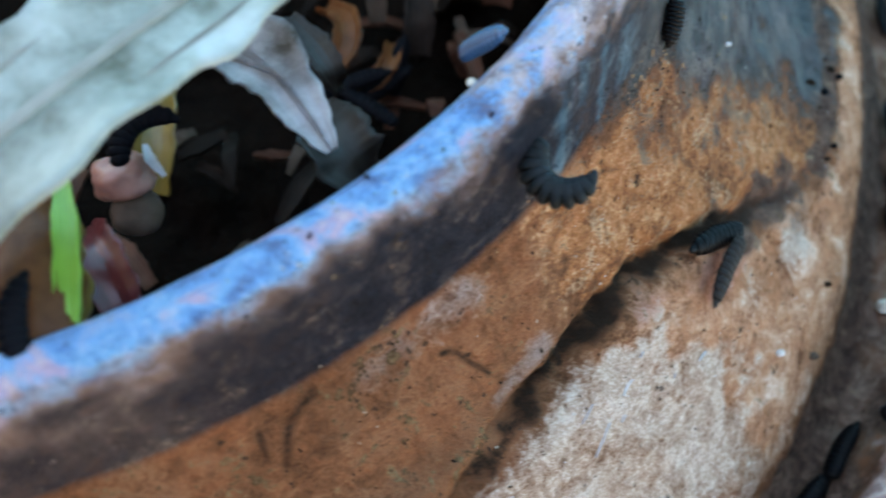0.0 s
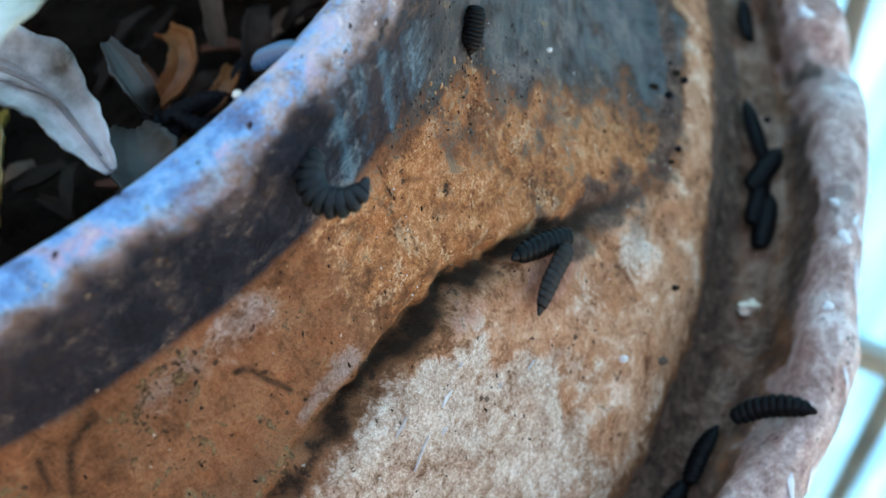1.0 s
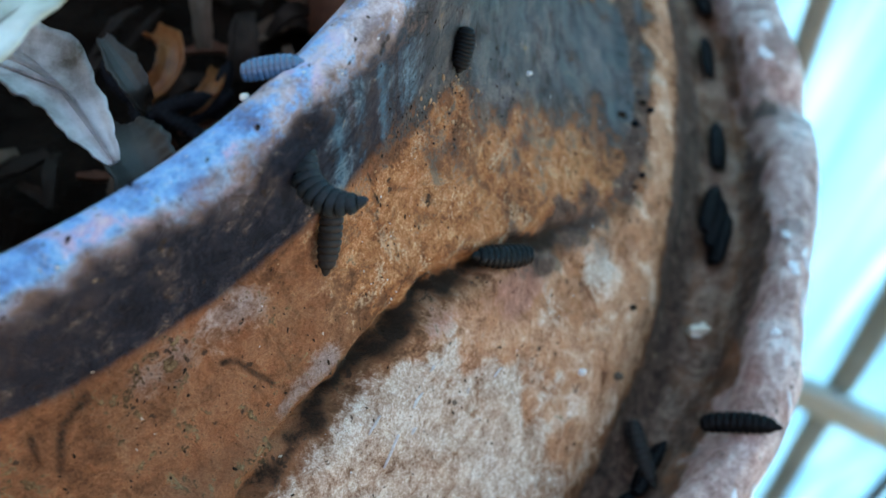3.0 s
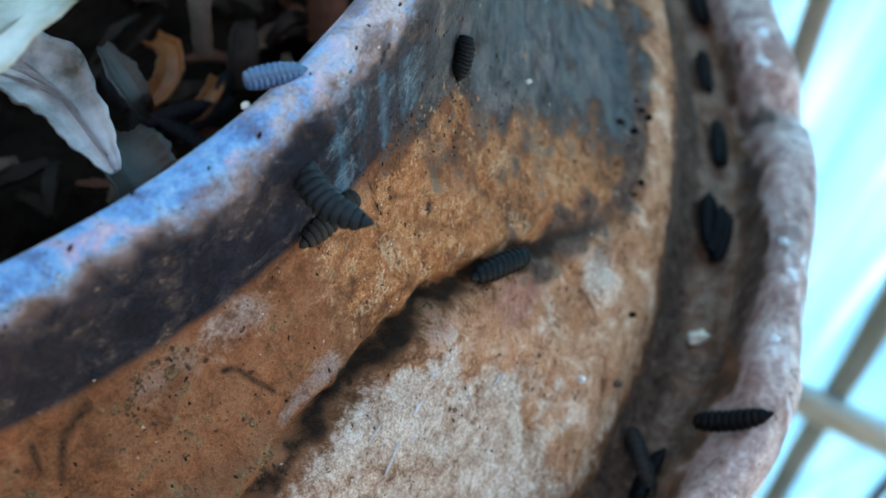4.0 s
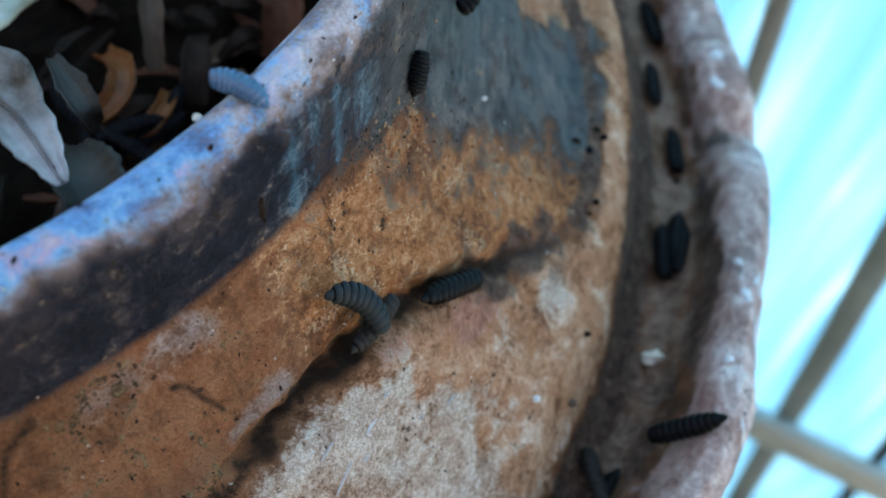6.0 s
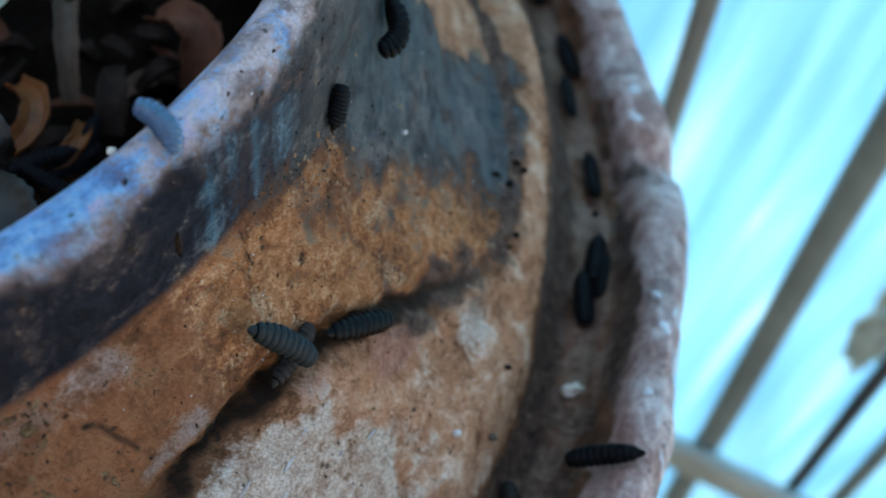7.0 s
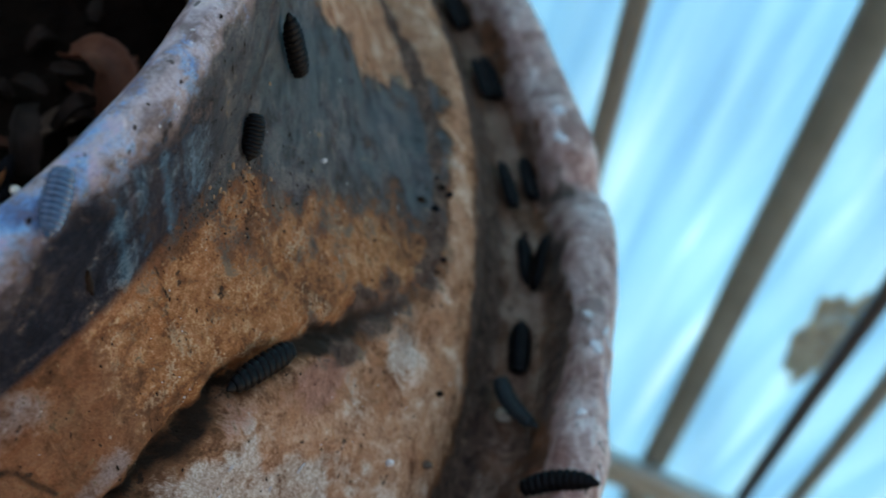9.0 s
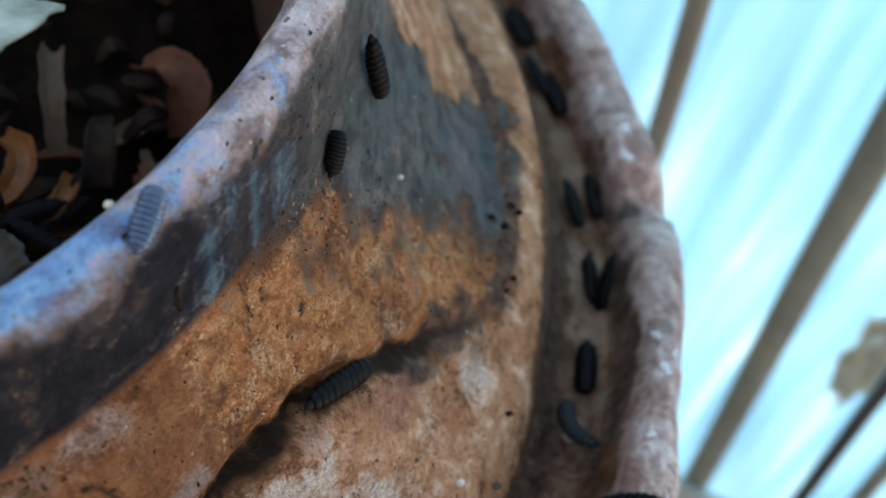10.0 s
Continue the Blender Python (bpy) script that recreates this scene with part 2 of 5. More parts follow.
    pick = math_node(nt, "GREATER_THAN", noise_node(nt, 130, 3, 0.5, co, 1.0), 0.62)
    c = mix_node(nt, math_node(nt, "MULTIPLY", dots, math_node(nt, "MULTIPLY", pick, 0.8)), c, (0.035, 0.022, 0.015))
    v2 = nt.nodes.new("ShaderNodeTexVoronoi")
    v2.inputs["Scale"].default_value = 190
    link(nt, co, v2.inputs["Vector"])
    grit = math_node(nt, "LESS_THAN", v2.outputs["Distance"], math_node(nt, "MULTIPLY_ADD", specks, 0.42, -0.14))
    pick2 = math_node(nt, "GREATER_THAN", noise_node(nt, 75, 2, 0.5, co), 0.60)
    c = mix_node(nt, math_node(nt, "MULTIPLY", grit, math_node(nt, "MULTIPLY", pick2, 0.6)), c, (0.58, 0.50, 0.42))
    c = mix_node(nt, 0.43, c, ramp_node(nt, grit_mix, [(0.22, (0.16, 0.16, 0.16)), (0.5, (0.5, 0.5, 0.5)), (0.78, (0.82, 0.82, 0.82))]), "OVERLAY")
    link(nt, c, b.inputs["Base Color"])
    # glazed rim and lip shine, mud does not
    shine = math_node(nt, "MULTIPLY", mauve, 0.30)
    r = math_node(nt, "SUBTRACT", 0.74, shine)
    r = math_node(nt, "SUBTRACT", r, math_node(nt, "MULTIPLY", slate, 0.20))
    r = math_node(nt, "SUBTRACT", r, math_node(nt, "MULTIPLY", wall, 0.12))
    r = math_node(nt, "MULTIPLY_ADD", fine, 0.2, math_node(nt, "SUBTRACT", r, 0.1))
    link(nt, r, b.inputs["Roughness"])
    h = math_node(nt, "MULTIPLY_ADD", grain, 0.25, math_node(nt, "MULTIPLY_ADD", fine, 0.55, math_node(nt, "MULTIPLY_ADD", stroke, 0.05, math_node(nt, "MULTIPLY_ADD", broad, 0.8, mid))))
    bump_node(nt, b, h, 0.85, 0.0018)
    link(nt, math_node(nt, "MULTIPLY_ADD", mauve, 0.25, math_node(nt, "MULTIPLY_ADD", wall, 0.02, 0.09)), b.inputs["Specular IOR Level"])
    link(nt, math_node(nt, "MULTIPLY", mauve, 0.10), b.inputs["Coat Weight"])
    b.inputs["Coat Roughness"].default_value, b.inputs["Coat IOR"].default_value = 0.28, 1.7
    return m


def simple(name, low, high, scale, rough=0.6, bump=0.3, depth=0.001, coat=0.0, detail=4.0, translucent=0.0, shine=0.5, sharp=1.0):
    m, nt, b = material(name, rough)
    co = coords(nt)
    n = noise_node(nt, scale, detail, 0.6, co)
    big = noise_node(nt, scale / 6, 3, 0.5, co)
    c = mix_node(nt, math_node(nt, "MULTIPLY_ADD", n, sharp, 0.5 - sharp / 2, clamp=True), low, high)
    c = mix_node(nt, 0.5, c, ramp_node(nt, big, [(0.3, (0.3, 0.3, 0.3)), (0.7, (0.7, 0.7, 0.7))]), "OVERLAY")
    link(nt, c, b.inputs["Base Color"])
    b.inputs["Coat Weight"].default_value = coat
    b.inputs["Specular IOR Level"].default_value = shine
    b.inputs["Coat Roughness"].default_value = 0.25
    if bump:
        bump_node(nt, b, n, bump, depth)
    if translucent:
        t = nt.nodes.new("ShaderNodeBsdfTranslucent")
        link(nt, c, t.inputs[0])
        s = nt.nodes.new("ShaderNodeMixShader")
        s.inputs[0].default_value = translucent
        link(nt, b.outputs[0], s.inputs[1])
        link(nt, t.outputs[0], s.inputs[2])
        link(nt, s.outputs[0], nt.nodes["Material Output"].inputs[0])
    return m


CLAY = clay_material()
LARVA = simple("larva_skin", (0.0012, 0.0013, 0.0016), (0.0058, 0.0061, 0.0068), 1800, 0.30, 0.35, 0.0003, 0.0, 4.0, 0.0, 0.085)
# blue base colour stands in for the sky mirrored on the dark back
LARVA_SKY_SHEEN = simple("sky_sheen_larva_skin", (0.006, 0.030, 0.062), (0.034, 0.140, 0.270), 500, 0.17, 0.25, 0.0002, 0.8, 4.0, 0.0, 0.45, sharp=2.0)
# lighter grey skin; teal highlights from the sky are put into the colour
LARVA_SHEEN = simple("greyish_sheen_larva_skin", (0.007, 0.0105, 0.0115), (0.029, 0.037, 0.039), 1500, 0.36, 0.4, 0.0004, 0.0, 4.0, 0.0, 0.11)
LARVA_FOLD = simple("dark_skin_fold", (0.0008, 0.0008, 0.0010), (0.003, 0.003, 0.0034), 1800, 0.5, 0.2, 0.0002, shine=0.04)
# dulled copy of the larva skin, standing in for shade inside the bin
LARVA_DULL = simple("dim_larva_skin", (0.002, 0.002, 0.003), (0.009, 0.009, 0.011), 1800, 0.6, 0.3, 0.0003, 0.0, 4.0, 0.0, 0.05)
LARVA_PALE = simple("larva_skin_brown", (0.010, 0.0085, 0.0075), (0.030, 0.024, 0.021), 1800, 0.5, 0.35, 0.0003, 0.0, 4.0, 0.0, 0.15)
# compost and scrap colours are darkened to stand for the bin's deep shade
COMPOST = simple("shaded_wet_compost", (0.002, 0.0015, 0.0014), (0.014, 0.009, 0.006), 160, 0.95, 0.9, 0.006, shine=0.03)
STEEL = simple("grey_painted_steel", (0.12, 0.175, 0.172), (0.25, 0.325, 0.315), 40, 0.5, 0.2, 0.0006)
STEEL_PALE = simple("pale_painted_steel", (0.33, 0.41, 0.385), (0.50, 0.58, 0.55), 40, 0.5, 0.2, 0.0006)
STEEL_DARK = simple("dark_painted_steel", (0.015, 0.018, 0.02), (0.05, 0.05, 0.05), 40, 0.45, 0.2, 0.0006)
# steel lightened so that haze over one bar is in its colour
STEEL_HAZY = simple("hazy_grey_steel", (0.16, 0.19, 0.18), (0.30, 0.33, 0.31), 40, 0.5, 0.2, 0.0006)
GROUND = simple("worn_concrete", (0.20, 0.19, 0.18), (0.36, 0.35, 0.33), 30, 0.85, 0.5, 0.003)
LEAF = simple("pale_dry_husk", (0.12, 0.13, 0.085), (0.56, 0.65, 0.57), 55, 0.5, 0.5, 0.0015, 0.0, 5.0, 0.2, sharp=2.6)
LEAF_WHITE = simple("bleached_leaf", (0.10, 0.082, 0.060), (0.74, 0.75, 0.74), 60, 0.5, 0.6, 0.0015, 0.0, 6.0, 0.12, sharp=3.2)
GREY_LEAF = simple("grey_dead_leaf", (0.009, 0.0072, 0.005), (0.030, 0.025, 0.018), 90, 0.6, 0.5, 0.001, sharp=1.8)
LEAF_VEIN = simple("leaf_vein", (0.30, 0.30, 0.24), (0.55, 0.56, 0.47), 200, 0.5, 0.3, 0.0005)
PELLET = simple("white_crumb", (0.62, 0.54, 0.42), (0.86, 0.80, 0.68), 600, 0.8, 0.6, 0.0008)
PEEL = simple("orange_peel", (0.06, 0.016, 0.005), (0.25, 0.085, 0.026), 250, 0.45, 0.5, 0.0006, 0.1, shine=0.15)
YELLOW = simple("yellow_rind", (0.14, 0.08, 0.01), (0.30, 0.19, 0.03), 150, 0.4, 0.2, 0.0006, 0.2)
LIME = simple("green_rind", (0.16, 0.42, 0.03), (0.30, 0.62, 0.07), 150, 0.4, 0.2, 0.0006, 0.2)
RED = simple("red_skin", (0.06, 0.006, 0.006), (0.24, 0.035, 0.032), 180, 0.35, 0.3, 0.0006, 0.3)
RUSSET = simple("russet_leaf", (0.035, 0.014, 0.009), (0.19, 0.080, 0.048), 150, 0.5, 0.4, 0.0008, 0.0, shine=0.08)
BARK = simple("brown_chip", (0.006, 0.0045, 0.004), (0.040, 0.027, 0.020), 180, 0.7, 0.6, 0.001, shine=0.06)
DROPPING = simple("dried_dropping", (0.008, 0.005, 0.003), (0.036, 0.021, 0.013), 400, 0.8, 0.3, 0.0004, shine=0.1)
STEM = simple("pale_stem", (0.05, 0.032, 0.022), (0.18, 0.125, 0.09), 200, 0.6, 0.5, 0.001, shine=0.1)
CHALK = simple("chalky_scratch", (0.55, 0.55, 0.54), (0.82, 0.82, 0.81), 500, 0.7, 0.3, 0.0004)
PALE_MUD = simple("pale_dry_mud", (0.34, 0.25, 0.21), (0.80, 0.74, 0.70), 900, 0.8, 0.5, 0.0004)
MUD = simple("dry_mud_crumb", (0.22, 0.085, 0.032), (0.54, 0.32, 0.17), 500, 0.8, 0.5, 0.0006)
PINK = simple("fruit_flesh", (0.30, 0.095, 0.060), (0.62, 0.30, 0.22), 150, 0.35, 0.2, 0.0005, 0.3)
WHITE = simple("white_shell", (0.60, 0.66, 0.66), (0.82, 0.86, 0.86), 200, 0.4, 0.2, 0.0005)


# ---- mesh helpers ----
def smooth(me):
    me.polygons.foreach_set("use_smooth", [True] * len(me.polygons))


def mesh_object(name, verts, faces, mat, parent=None, label=""):
    me = bpy.data.meshes.new(name)
    me.from_pydata([tuple(map(float, v)) for v in verts], [], [tuple(map(int, q)) for q in faces])
    me.materials.append(mat)
    smooth(me)
    ob = new(name, me)
    if parent is not None:
        ob.parent = parent
    if label:
        tagged(ob, label)
    return ob


def grid_faces(rows, cols, wrap=False):
    i, j = np.meshgrid(np.arange(rows if wrap else rows - 1), np.arange(cols - 1), indexing="ij")
    a = i * cols + j
    b = (i + 1) % rows * cols + j
    return np.stack([a, b, b + 1, a + 1], -1).reshape(-1, 4)


# ---- the composting bin ----
CREASE_T = [-70, -58, -50, -46.5, -42.8, -38.8, -35.5, -33, -29.5, -26.4, -23, -20, -17]
CREASE_R = [.275, .256, .2445, .2415, .240, .2395, .2398, .2425, .2475, .253, .259, .266, .272]


def crease_distance(theta, r):
    """Distance from the long crease across the collar, and how strong it is at that angle."""
    d = (r - np.interp(theta, CREASE_T, CREASE_R)) * 0.9
    strong = np.interp(theta, [-66, -56, -50, -44, -40, -34, -28, -24, -18, -16], [0, .35, .6, .85, 1, .9, .6, .4, .15, 0])
    return d, strong


def clay_shape(theta, r):
    """The point on the bin with its unevenness: dents, mud, the crease, the wavy lip."""
    p = bin_point(theta, r)
    rad = np.stack([np.cos(np.radians(theta)), np.sin(np.radians(theta)), np.zeros_like(theta)], -1)
    up = np.array([0, 0, 1.0])
    collar = step(.219, .226, r) * (1 - step(.279, .287, r))
    d, strong = crease_distance(theta, r)
    d = d + fbm(p, 0.012, 3, 5) * 0.004
    groove = np.exp(-(d / 0.0025) ** 2) * strong * (1 + fbm(p, .004, 2, 6) * .9)
    n = (rad * 0.8 + up * 0.6)
    push = collar * (fbm(p, 0.03, 4, 11) * 0.004 + fbm(p, 0.006, 3, 12) * 0.0014 - groove * 0.0075 + strong * 0.0006 * step(0, .006, d) * np.exp(-np.maximum(d, 0) / .02))
    push = push + (1 - collar) * (fbm(p, 0.03, 3, 21) * 0.0016 + fbm(p, 0.007, 3, 22) * 0.0007)
    push = push + step(.216, .2175, r) * (1 - step(.221, .226, r)) * fbm(p, .005, 3, 31) * .002
    p = p + n * push[:, None]
    lip = step(.3125, .320, r)
    swell = np.interp(theta, [-60, -42, -34, -30, -27, -23, -20, -15, -10, -4, 0, 4, 12, 20, 60], [0, .004, .004, .001, .004, .0055, .001, .001, .005, .0095, .009, .007, .005, .007, 0])
    inner = np.interp(theta, [-60, -44, -36, -32.5, -28.5, -25, -21, -16, -10, -4, 2, 30], [-.003, -.004, -.005, -.004, .004, .002, .001, .002, .0, .001, -.001, 0])
    turn = np.interp(r, [.3125, .321, .329, .3355], [.6, 1, .4, 0])
    p = p + rad * (lip * (swell * (1 - turn) + inner * turn))[:, None]
    p[:, 2] += lip * (fbm(p, .03, 2, 41) * 0.006 - .009 * np.exp(-((theta + 2.5) / 2.0) ** 2) + .002 * np.exp(-((theta + 8) / 3) ** 2))
    return p


# dark wriggling tracks left in the mud
TRACKS = [[(-49.4, .2250), (-48.6, .2258), (-48.2, .2285), (-47.4, .2320)], [(-56.5, .2190), (-57.4, .2196), (-58.4, .2212), (-58.9, .2235), (-59.4, .2262)], [(-60.0, .2205), (-60.2, .2242)],
          [(-35.7, .2186), (-36.0, .2222), (-36.6, .2250), (-37.1, .2276)]]
TRACK_WIDTHS = [.0009, .0013, .0012, .0006]


def clay_zones(theta, r, p):
    """How much of each soil, glaze, painted shade or sky sheen lies at a point."""
    big, small = fbm(p, 0.03, 4, 61), fbm(p, 0.008, 4, 62)
    wob = big * 14 + small * 16
    d, strong = crease_distance(theta, r)

    def spot(t0, r0, dt, dr, tilt=0.0):
        """A soft patch round a place; tilt leans it (metres of radius for each degree)."""
        return np.exp(-((theta - t0) / dt) ** 2 - ((r - r0 - tilt * (theta - t0)) / dr) ** 2)

    ridge = np.interp(theta, [-40, -25, -18, -12, -5, 3, 12], [.2920, .2912, .2870, .2838, .2845, .2825, .2820])
    on = step(.2170, .2184, r) * (1 - step(-.003, .003, r - ridge + small * .006))
    # grey silt, with fingers of ochre that reach into it
    t2 = theta + wob
    edge = np.interp(r, [.218, .222, .228, .236, .244, .252, .258, .264, .27], [-21.5, -25.0, -24.6, -21.6, -18.4, -15.6, -14.6, -15.6, -19])
    fingers = fbm(np.stack([theta * .30 + r * 330, theta * .16 - r * 90, 0 * r], -1), 1.0, 4, 97)
    slate = step(-11, 9, t2 + fingers * 6 - edge) * (1 - step(.2680, .2800, r + small * .016)) * on
    light = np.clip(spot(-19.8, .2510, 3.6, .0080) * (.60 + small * 4.5 + big * 2.0), 0, 1) + .55 * spot(-26.2, .2235, 1.6, .0032) * (1 + small * 3)
    light = np.clip(light, 0, 1)
    slate = slate * (1 - .85 * light)
    # the strip of silt that follows the crease's upper end
    strip_in = np.interp(theta, [-31, -28.5, -25.4, -22.3, -18, -14.4, -11], [.2500, .2535, .2575, .2612, .2668, .2695, .2690])
    smear = np.exp(-((r - strip_in + small * .010) / .0050) ** 2) * np.interp(theta, [-31, -28, -16, -10], [0, .90, .90, 0]) * (1 + big * 1.5)
    slate = np.maximum(slate * (1 - .7 * smear), .45 * smear)
    topedge = np.interp(r, [.218, .2237, .2274, .2408, .2583, .266], [-7.0, -7.6, -8.4, -4.9, -1.8, 0])
    tan = step(-3, 3, theta + small * 7 - topedge) * on * (1 - step(12, 20, theta))
    slate = np.maximum(slate * (1 - tan), np.interp(theta, [-40, -34, -27, -5], [0, .45, .80, .66]) * step(.2115, .215, r + small * .004) * (1 - step(.2190, .2215, r)))
    rib_r = np.interp(theta, [-34, -20, -10, 0, 10], [.2855, .2820, .2805, .2765, .2745])
    rib_w = np.interp(theta, [-34, -20, -10, 0, 10], [.0060, .0045, .0032, .0048, .0050])
    rib = np.exp(-((r - rib_r) / rib_w) ** 2) * (1 + small * 1.5)
    slate = slate * (1 - np.clip(rib * step(-30, -18, theta), 0, 1) * .7)
    tan = np.maximum(tan, rib * step(-40, -18, theta) * (0.62 + small * 1.6 + big))
    # below the crease: tan, pinkish and whitened mud
    low = step(-.002, .006, d + small * .006)
    tan = np.maximum(tan, low * on * (1 - slate) * np.interp(theta, [-60, -48, -40, -34, -20], [.25, .40, .55, .80, .85]))
    ochre = on * (1 - slate) * (1 - low) * np.interp(theta, [-56, -47, -42, -38, -24], [.0, .06, .30, .72, .95])
    ochre = np.maximum(ochre, on * light)
    flush = spot(-34.0, .2480, 4.5, .0045, .0010) + .6 * spot(-30.5, .2560, 3.0, .0040) + .5 * spot(-38.6, .2462, 1.8, .0030)
    pink = np.clip(flush * (.75 + big * 2.5), 0, .85) * on * low
    pale_edge = np.interp(r, [.243, .2472, .2514, .2587, .270, .282], [-42.0, -40.0, -37.0, -34.6, -34.0, -33.2])
    pale = low * on * step(-3.0, 2.5, pale_edge - theta + small * 9) * np.interp(d, [.002, .006, .030, .042], [.30, .82, .86, .55])
    pale = np.maximum(pale, .72 * on * spot(-24.5, .2700, 2.6, .0050) * (1 + small * 3))
    pale = np.maximum(pale, .55 * on * low * spot(-29.0, .2660, 3.0, .0060) * (1 + big * 3))
    chalk = np.clip(spot(-43.5, .2495, 2.2, .0035, -.0010) + spot(-40.4, .2490, 1.0, .0022) + .8 * spot(-36.4, .2475, .8, .0018), 0, 1) * (.7 + small * 3)
    pale = np.maximum(pale, np.clip(chalk, 0, 1) * on * low)
    lilac = on * (.44 * spot(-48.6, .2200, 4.4, .0050) + .28 * spot(-52.5, .2215, 3.5, .0050)) * (1 + big * 2.2 + small * 2)
    lilac = np.maximum(lilac, (1 - step(.2166, .2182, r)))
    lilac = np.maximum(lilac, on * (.80 + small * 1.8) * np.exp(-((d + .0050) / .0024) ** 2) * np.exp(-((theta + 45.4) / 2.9) ** 2))
    # damp soil in the gutter, barer in the middle
    soil = (.95 + big * .7) * step(-.0015, .0035, r - ridge + small * .006) * (1 - step(.3125, .3205, r + small * .010))
    bare = np.exp(-((r - .3082) / .0078) ** 2) * np.interp(theta, [-34, -28, -21, -15, -3, 8, 16], [.28, .36, .46, .86, .95, .75, .6]) * (1 + small * 1.6 + big)
    foot = np.exp(-((r - .3172 + small * .004) / .0020) ** 2) * np.interp(theta, [-30, -22, -6, 4], [.35, .9, .8, .4])
    bare = np.clip(bare, 0, .9) * (1 - .9 * foot)
    soil = soil * (1 - .9 * bare)
    soil = np.maximum(soil, .85 * foot * (1 + big * 2))
    # shadow in the lip's saddle, painted through the soil layer
    soil = np.maximum(soil, .8 * spot(-2.5, .3215, 2.6, .0060) * (1 + small * 2))
    band_r = np.interp(theta, [-20, -10, -3, 3, 8, 14], [.2720, .2700, .2672, .2630, .2585, .2560])
    soil = np.maximum(soil, np.exp(-((r - band_r) / .0036) ** 2) * np.interp(theta, [-22, -15, -4, 12, 20], [0, .80, .92, .90, .3]) * (1 + small * 2.5))
    mauve = np.maximum(step(.3130, .3215, r + small * .012), 1 - step(.2060, .2110, r + small * .004))
    inside = 1 - step(.196, .1985, r)
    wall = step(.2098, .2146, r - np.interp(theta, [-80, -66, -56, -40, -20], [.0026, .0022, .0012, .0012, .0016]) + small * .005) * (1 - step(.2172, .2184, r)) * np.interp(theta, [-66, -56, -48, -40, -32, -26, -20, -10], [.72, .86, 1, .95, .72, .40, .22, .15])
    soil = np.maximum(np.maximum(soil, inside), .80 * smear * (1 + small * 3))
    # shadow band along the crease, painted; the larva tracks are joined to it
    crease_shade_tracks = np.exp(-((d - .0008 + small * .006) / np.interp(theta, [-50, -42, -34, -28], [.0016, .0022, .0022, .0018])) ** 2) * np.interp(strong, [0, .6, 1], [0, .85, 1.05]) * (1.15 + big * 1.8)
    for line, wide in zip(TRACKS, TRACK_WIDTHS):
        for (t0, r0), (t1, r1) in zip(line, line[1:]):
            x, y = (theta - t0) * .0039, r - r0
            ux, uy = (t1 - t0) * .0039, r1 - r0
            f = np.clip((x * ux + y * uy) / (ux * ux + uy * uy), 0, 1)
            crease_shade_tracks = np.maximum(crease_shade_tracks, .8 * np.exp(-((x - f * ux) ** 2 + (y - f * uy) ** 2) / wide ** 2))
    mottled = np.exp(-((d - .0008 + small * .006) / .0030) ** 2) * np.interp(theta, [-56, -50, -44, -38, -33, -29], [.20, .40, .40, .42, .32, 0]) * (1 + big * 2 + small * 4) * on
    mottled = np.maximum(mottled, .26 * on * (1 - low) * np.interp(theta, [-62, -54, -44, -38], [.8, .9, .5, 0]) * (1 + 4 * fbm(p, .014, 4, 63)))
    streak = fbm(np.stack([theta * .9, r * 12, 0 * r], -1), 1.0, 3, 77)
    teal = wall * np.clip(np.exp(-((theta + 33.5) / 7) ** 2) * (.72 + streak * 2.2), 0, 1)
    wide = np.interp(theta, [-80, -66, -56, -46, -38, -20], [.0022, .0016, .0007, .0008, .0012, .0016])
    rim = (1 - step(.2088, .2146, r - wide + small * .005)) * step(.196, .199, r)
    # share of painted sky reflection on the rim, by angle
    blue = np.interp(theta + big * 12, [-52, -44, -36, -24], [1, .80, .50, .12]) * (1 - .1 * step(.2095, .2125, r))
    one = np.ones_like(r)
    layers = (slate, ochre, pale), (soil, tan, mauve), (wall, crease_shade_tracks, bare), (rim, blue, teal), (lilac, pink, mottled)
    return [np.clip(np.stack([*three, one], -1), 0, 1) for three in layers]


def clay_band(name, r0, r1, step_r, parent, label=""):
    thetas = np.concatenate([np.arange(-85, 32, 0.22), np.arange(32, 275, 3.0)])
    n = max(4, int((r1 - r0) / step_r))
    base = np.linspace(r0, r1, n)
    extra = np.concatenate([np.linspace(.1985, .2172, 60), np.linspace(.2885, .2945, 14), np.linspace(.3125, .32, 14), np.linspace(.331, .3355, 10)])
    rs = np.unique(np.round(np.concatenate([base, extra[(extra > r0) & (extra < r1)]]), 5))
    tt, rr = np.meshgrid(thetas, rs, indexing="ij")
    p = clay_shape(tt.ravel(), rr.ravel())
    faces = grid_faces(len(thetas), len(rs), wrap=True)
    ob = mesh_object(name, p, faces, CLAY, parent, label)
    for layer, value in zip(("zone_a", "zone_b", "zone_c", "zone_d", "zone_e"), clay_zones(tt.ravel(), rr.ravel(), p)):
        att = ob.data.color_attributes.new(layer, "FLOAT_COLOR", "POINT")
        att.data.foreach_set("color", value.astype(np.float32).ravel())
    return ob


def lathe(name, profile, mat, parent, steps=96, label=""):
    verts, faces = [], []
    for k in range(steps):
        a = 2 * math.pi * k / steps
        verts += [(AXIS[0] + r * math.cos(a), AXIS[1] + r * math.sin(a), z) for r, z in profile]
    return mesh_object(name, verts, grid_faces(steps, len(profile), True), mat, parent, label)


GROUND_Z = -1.25


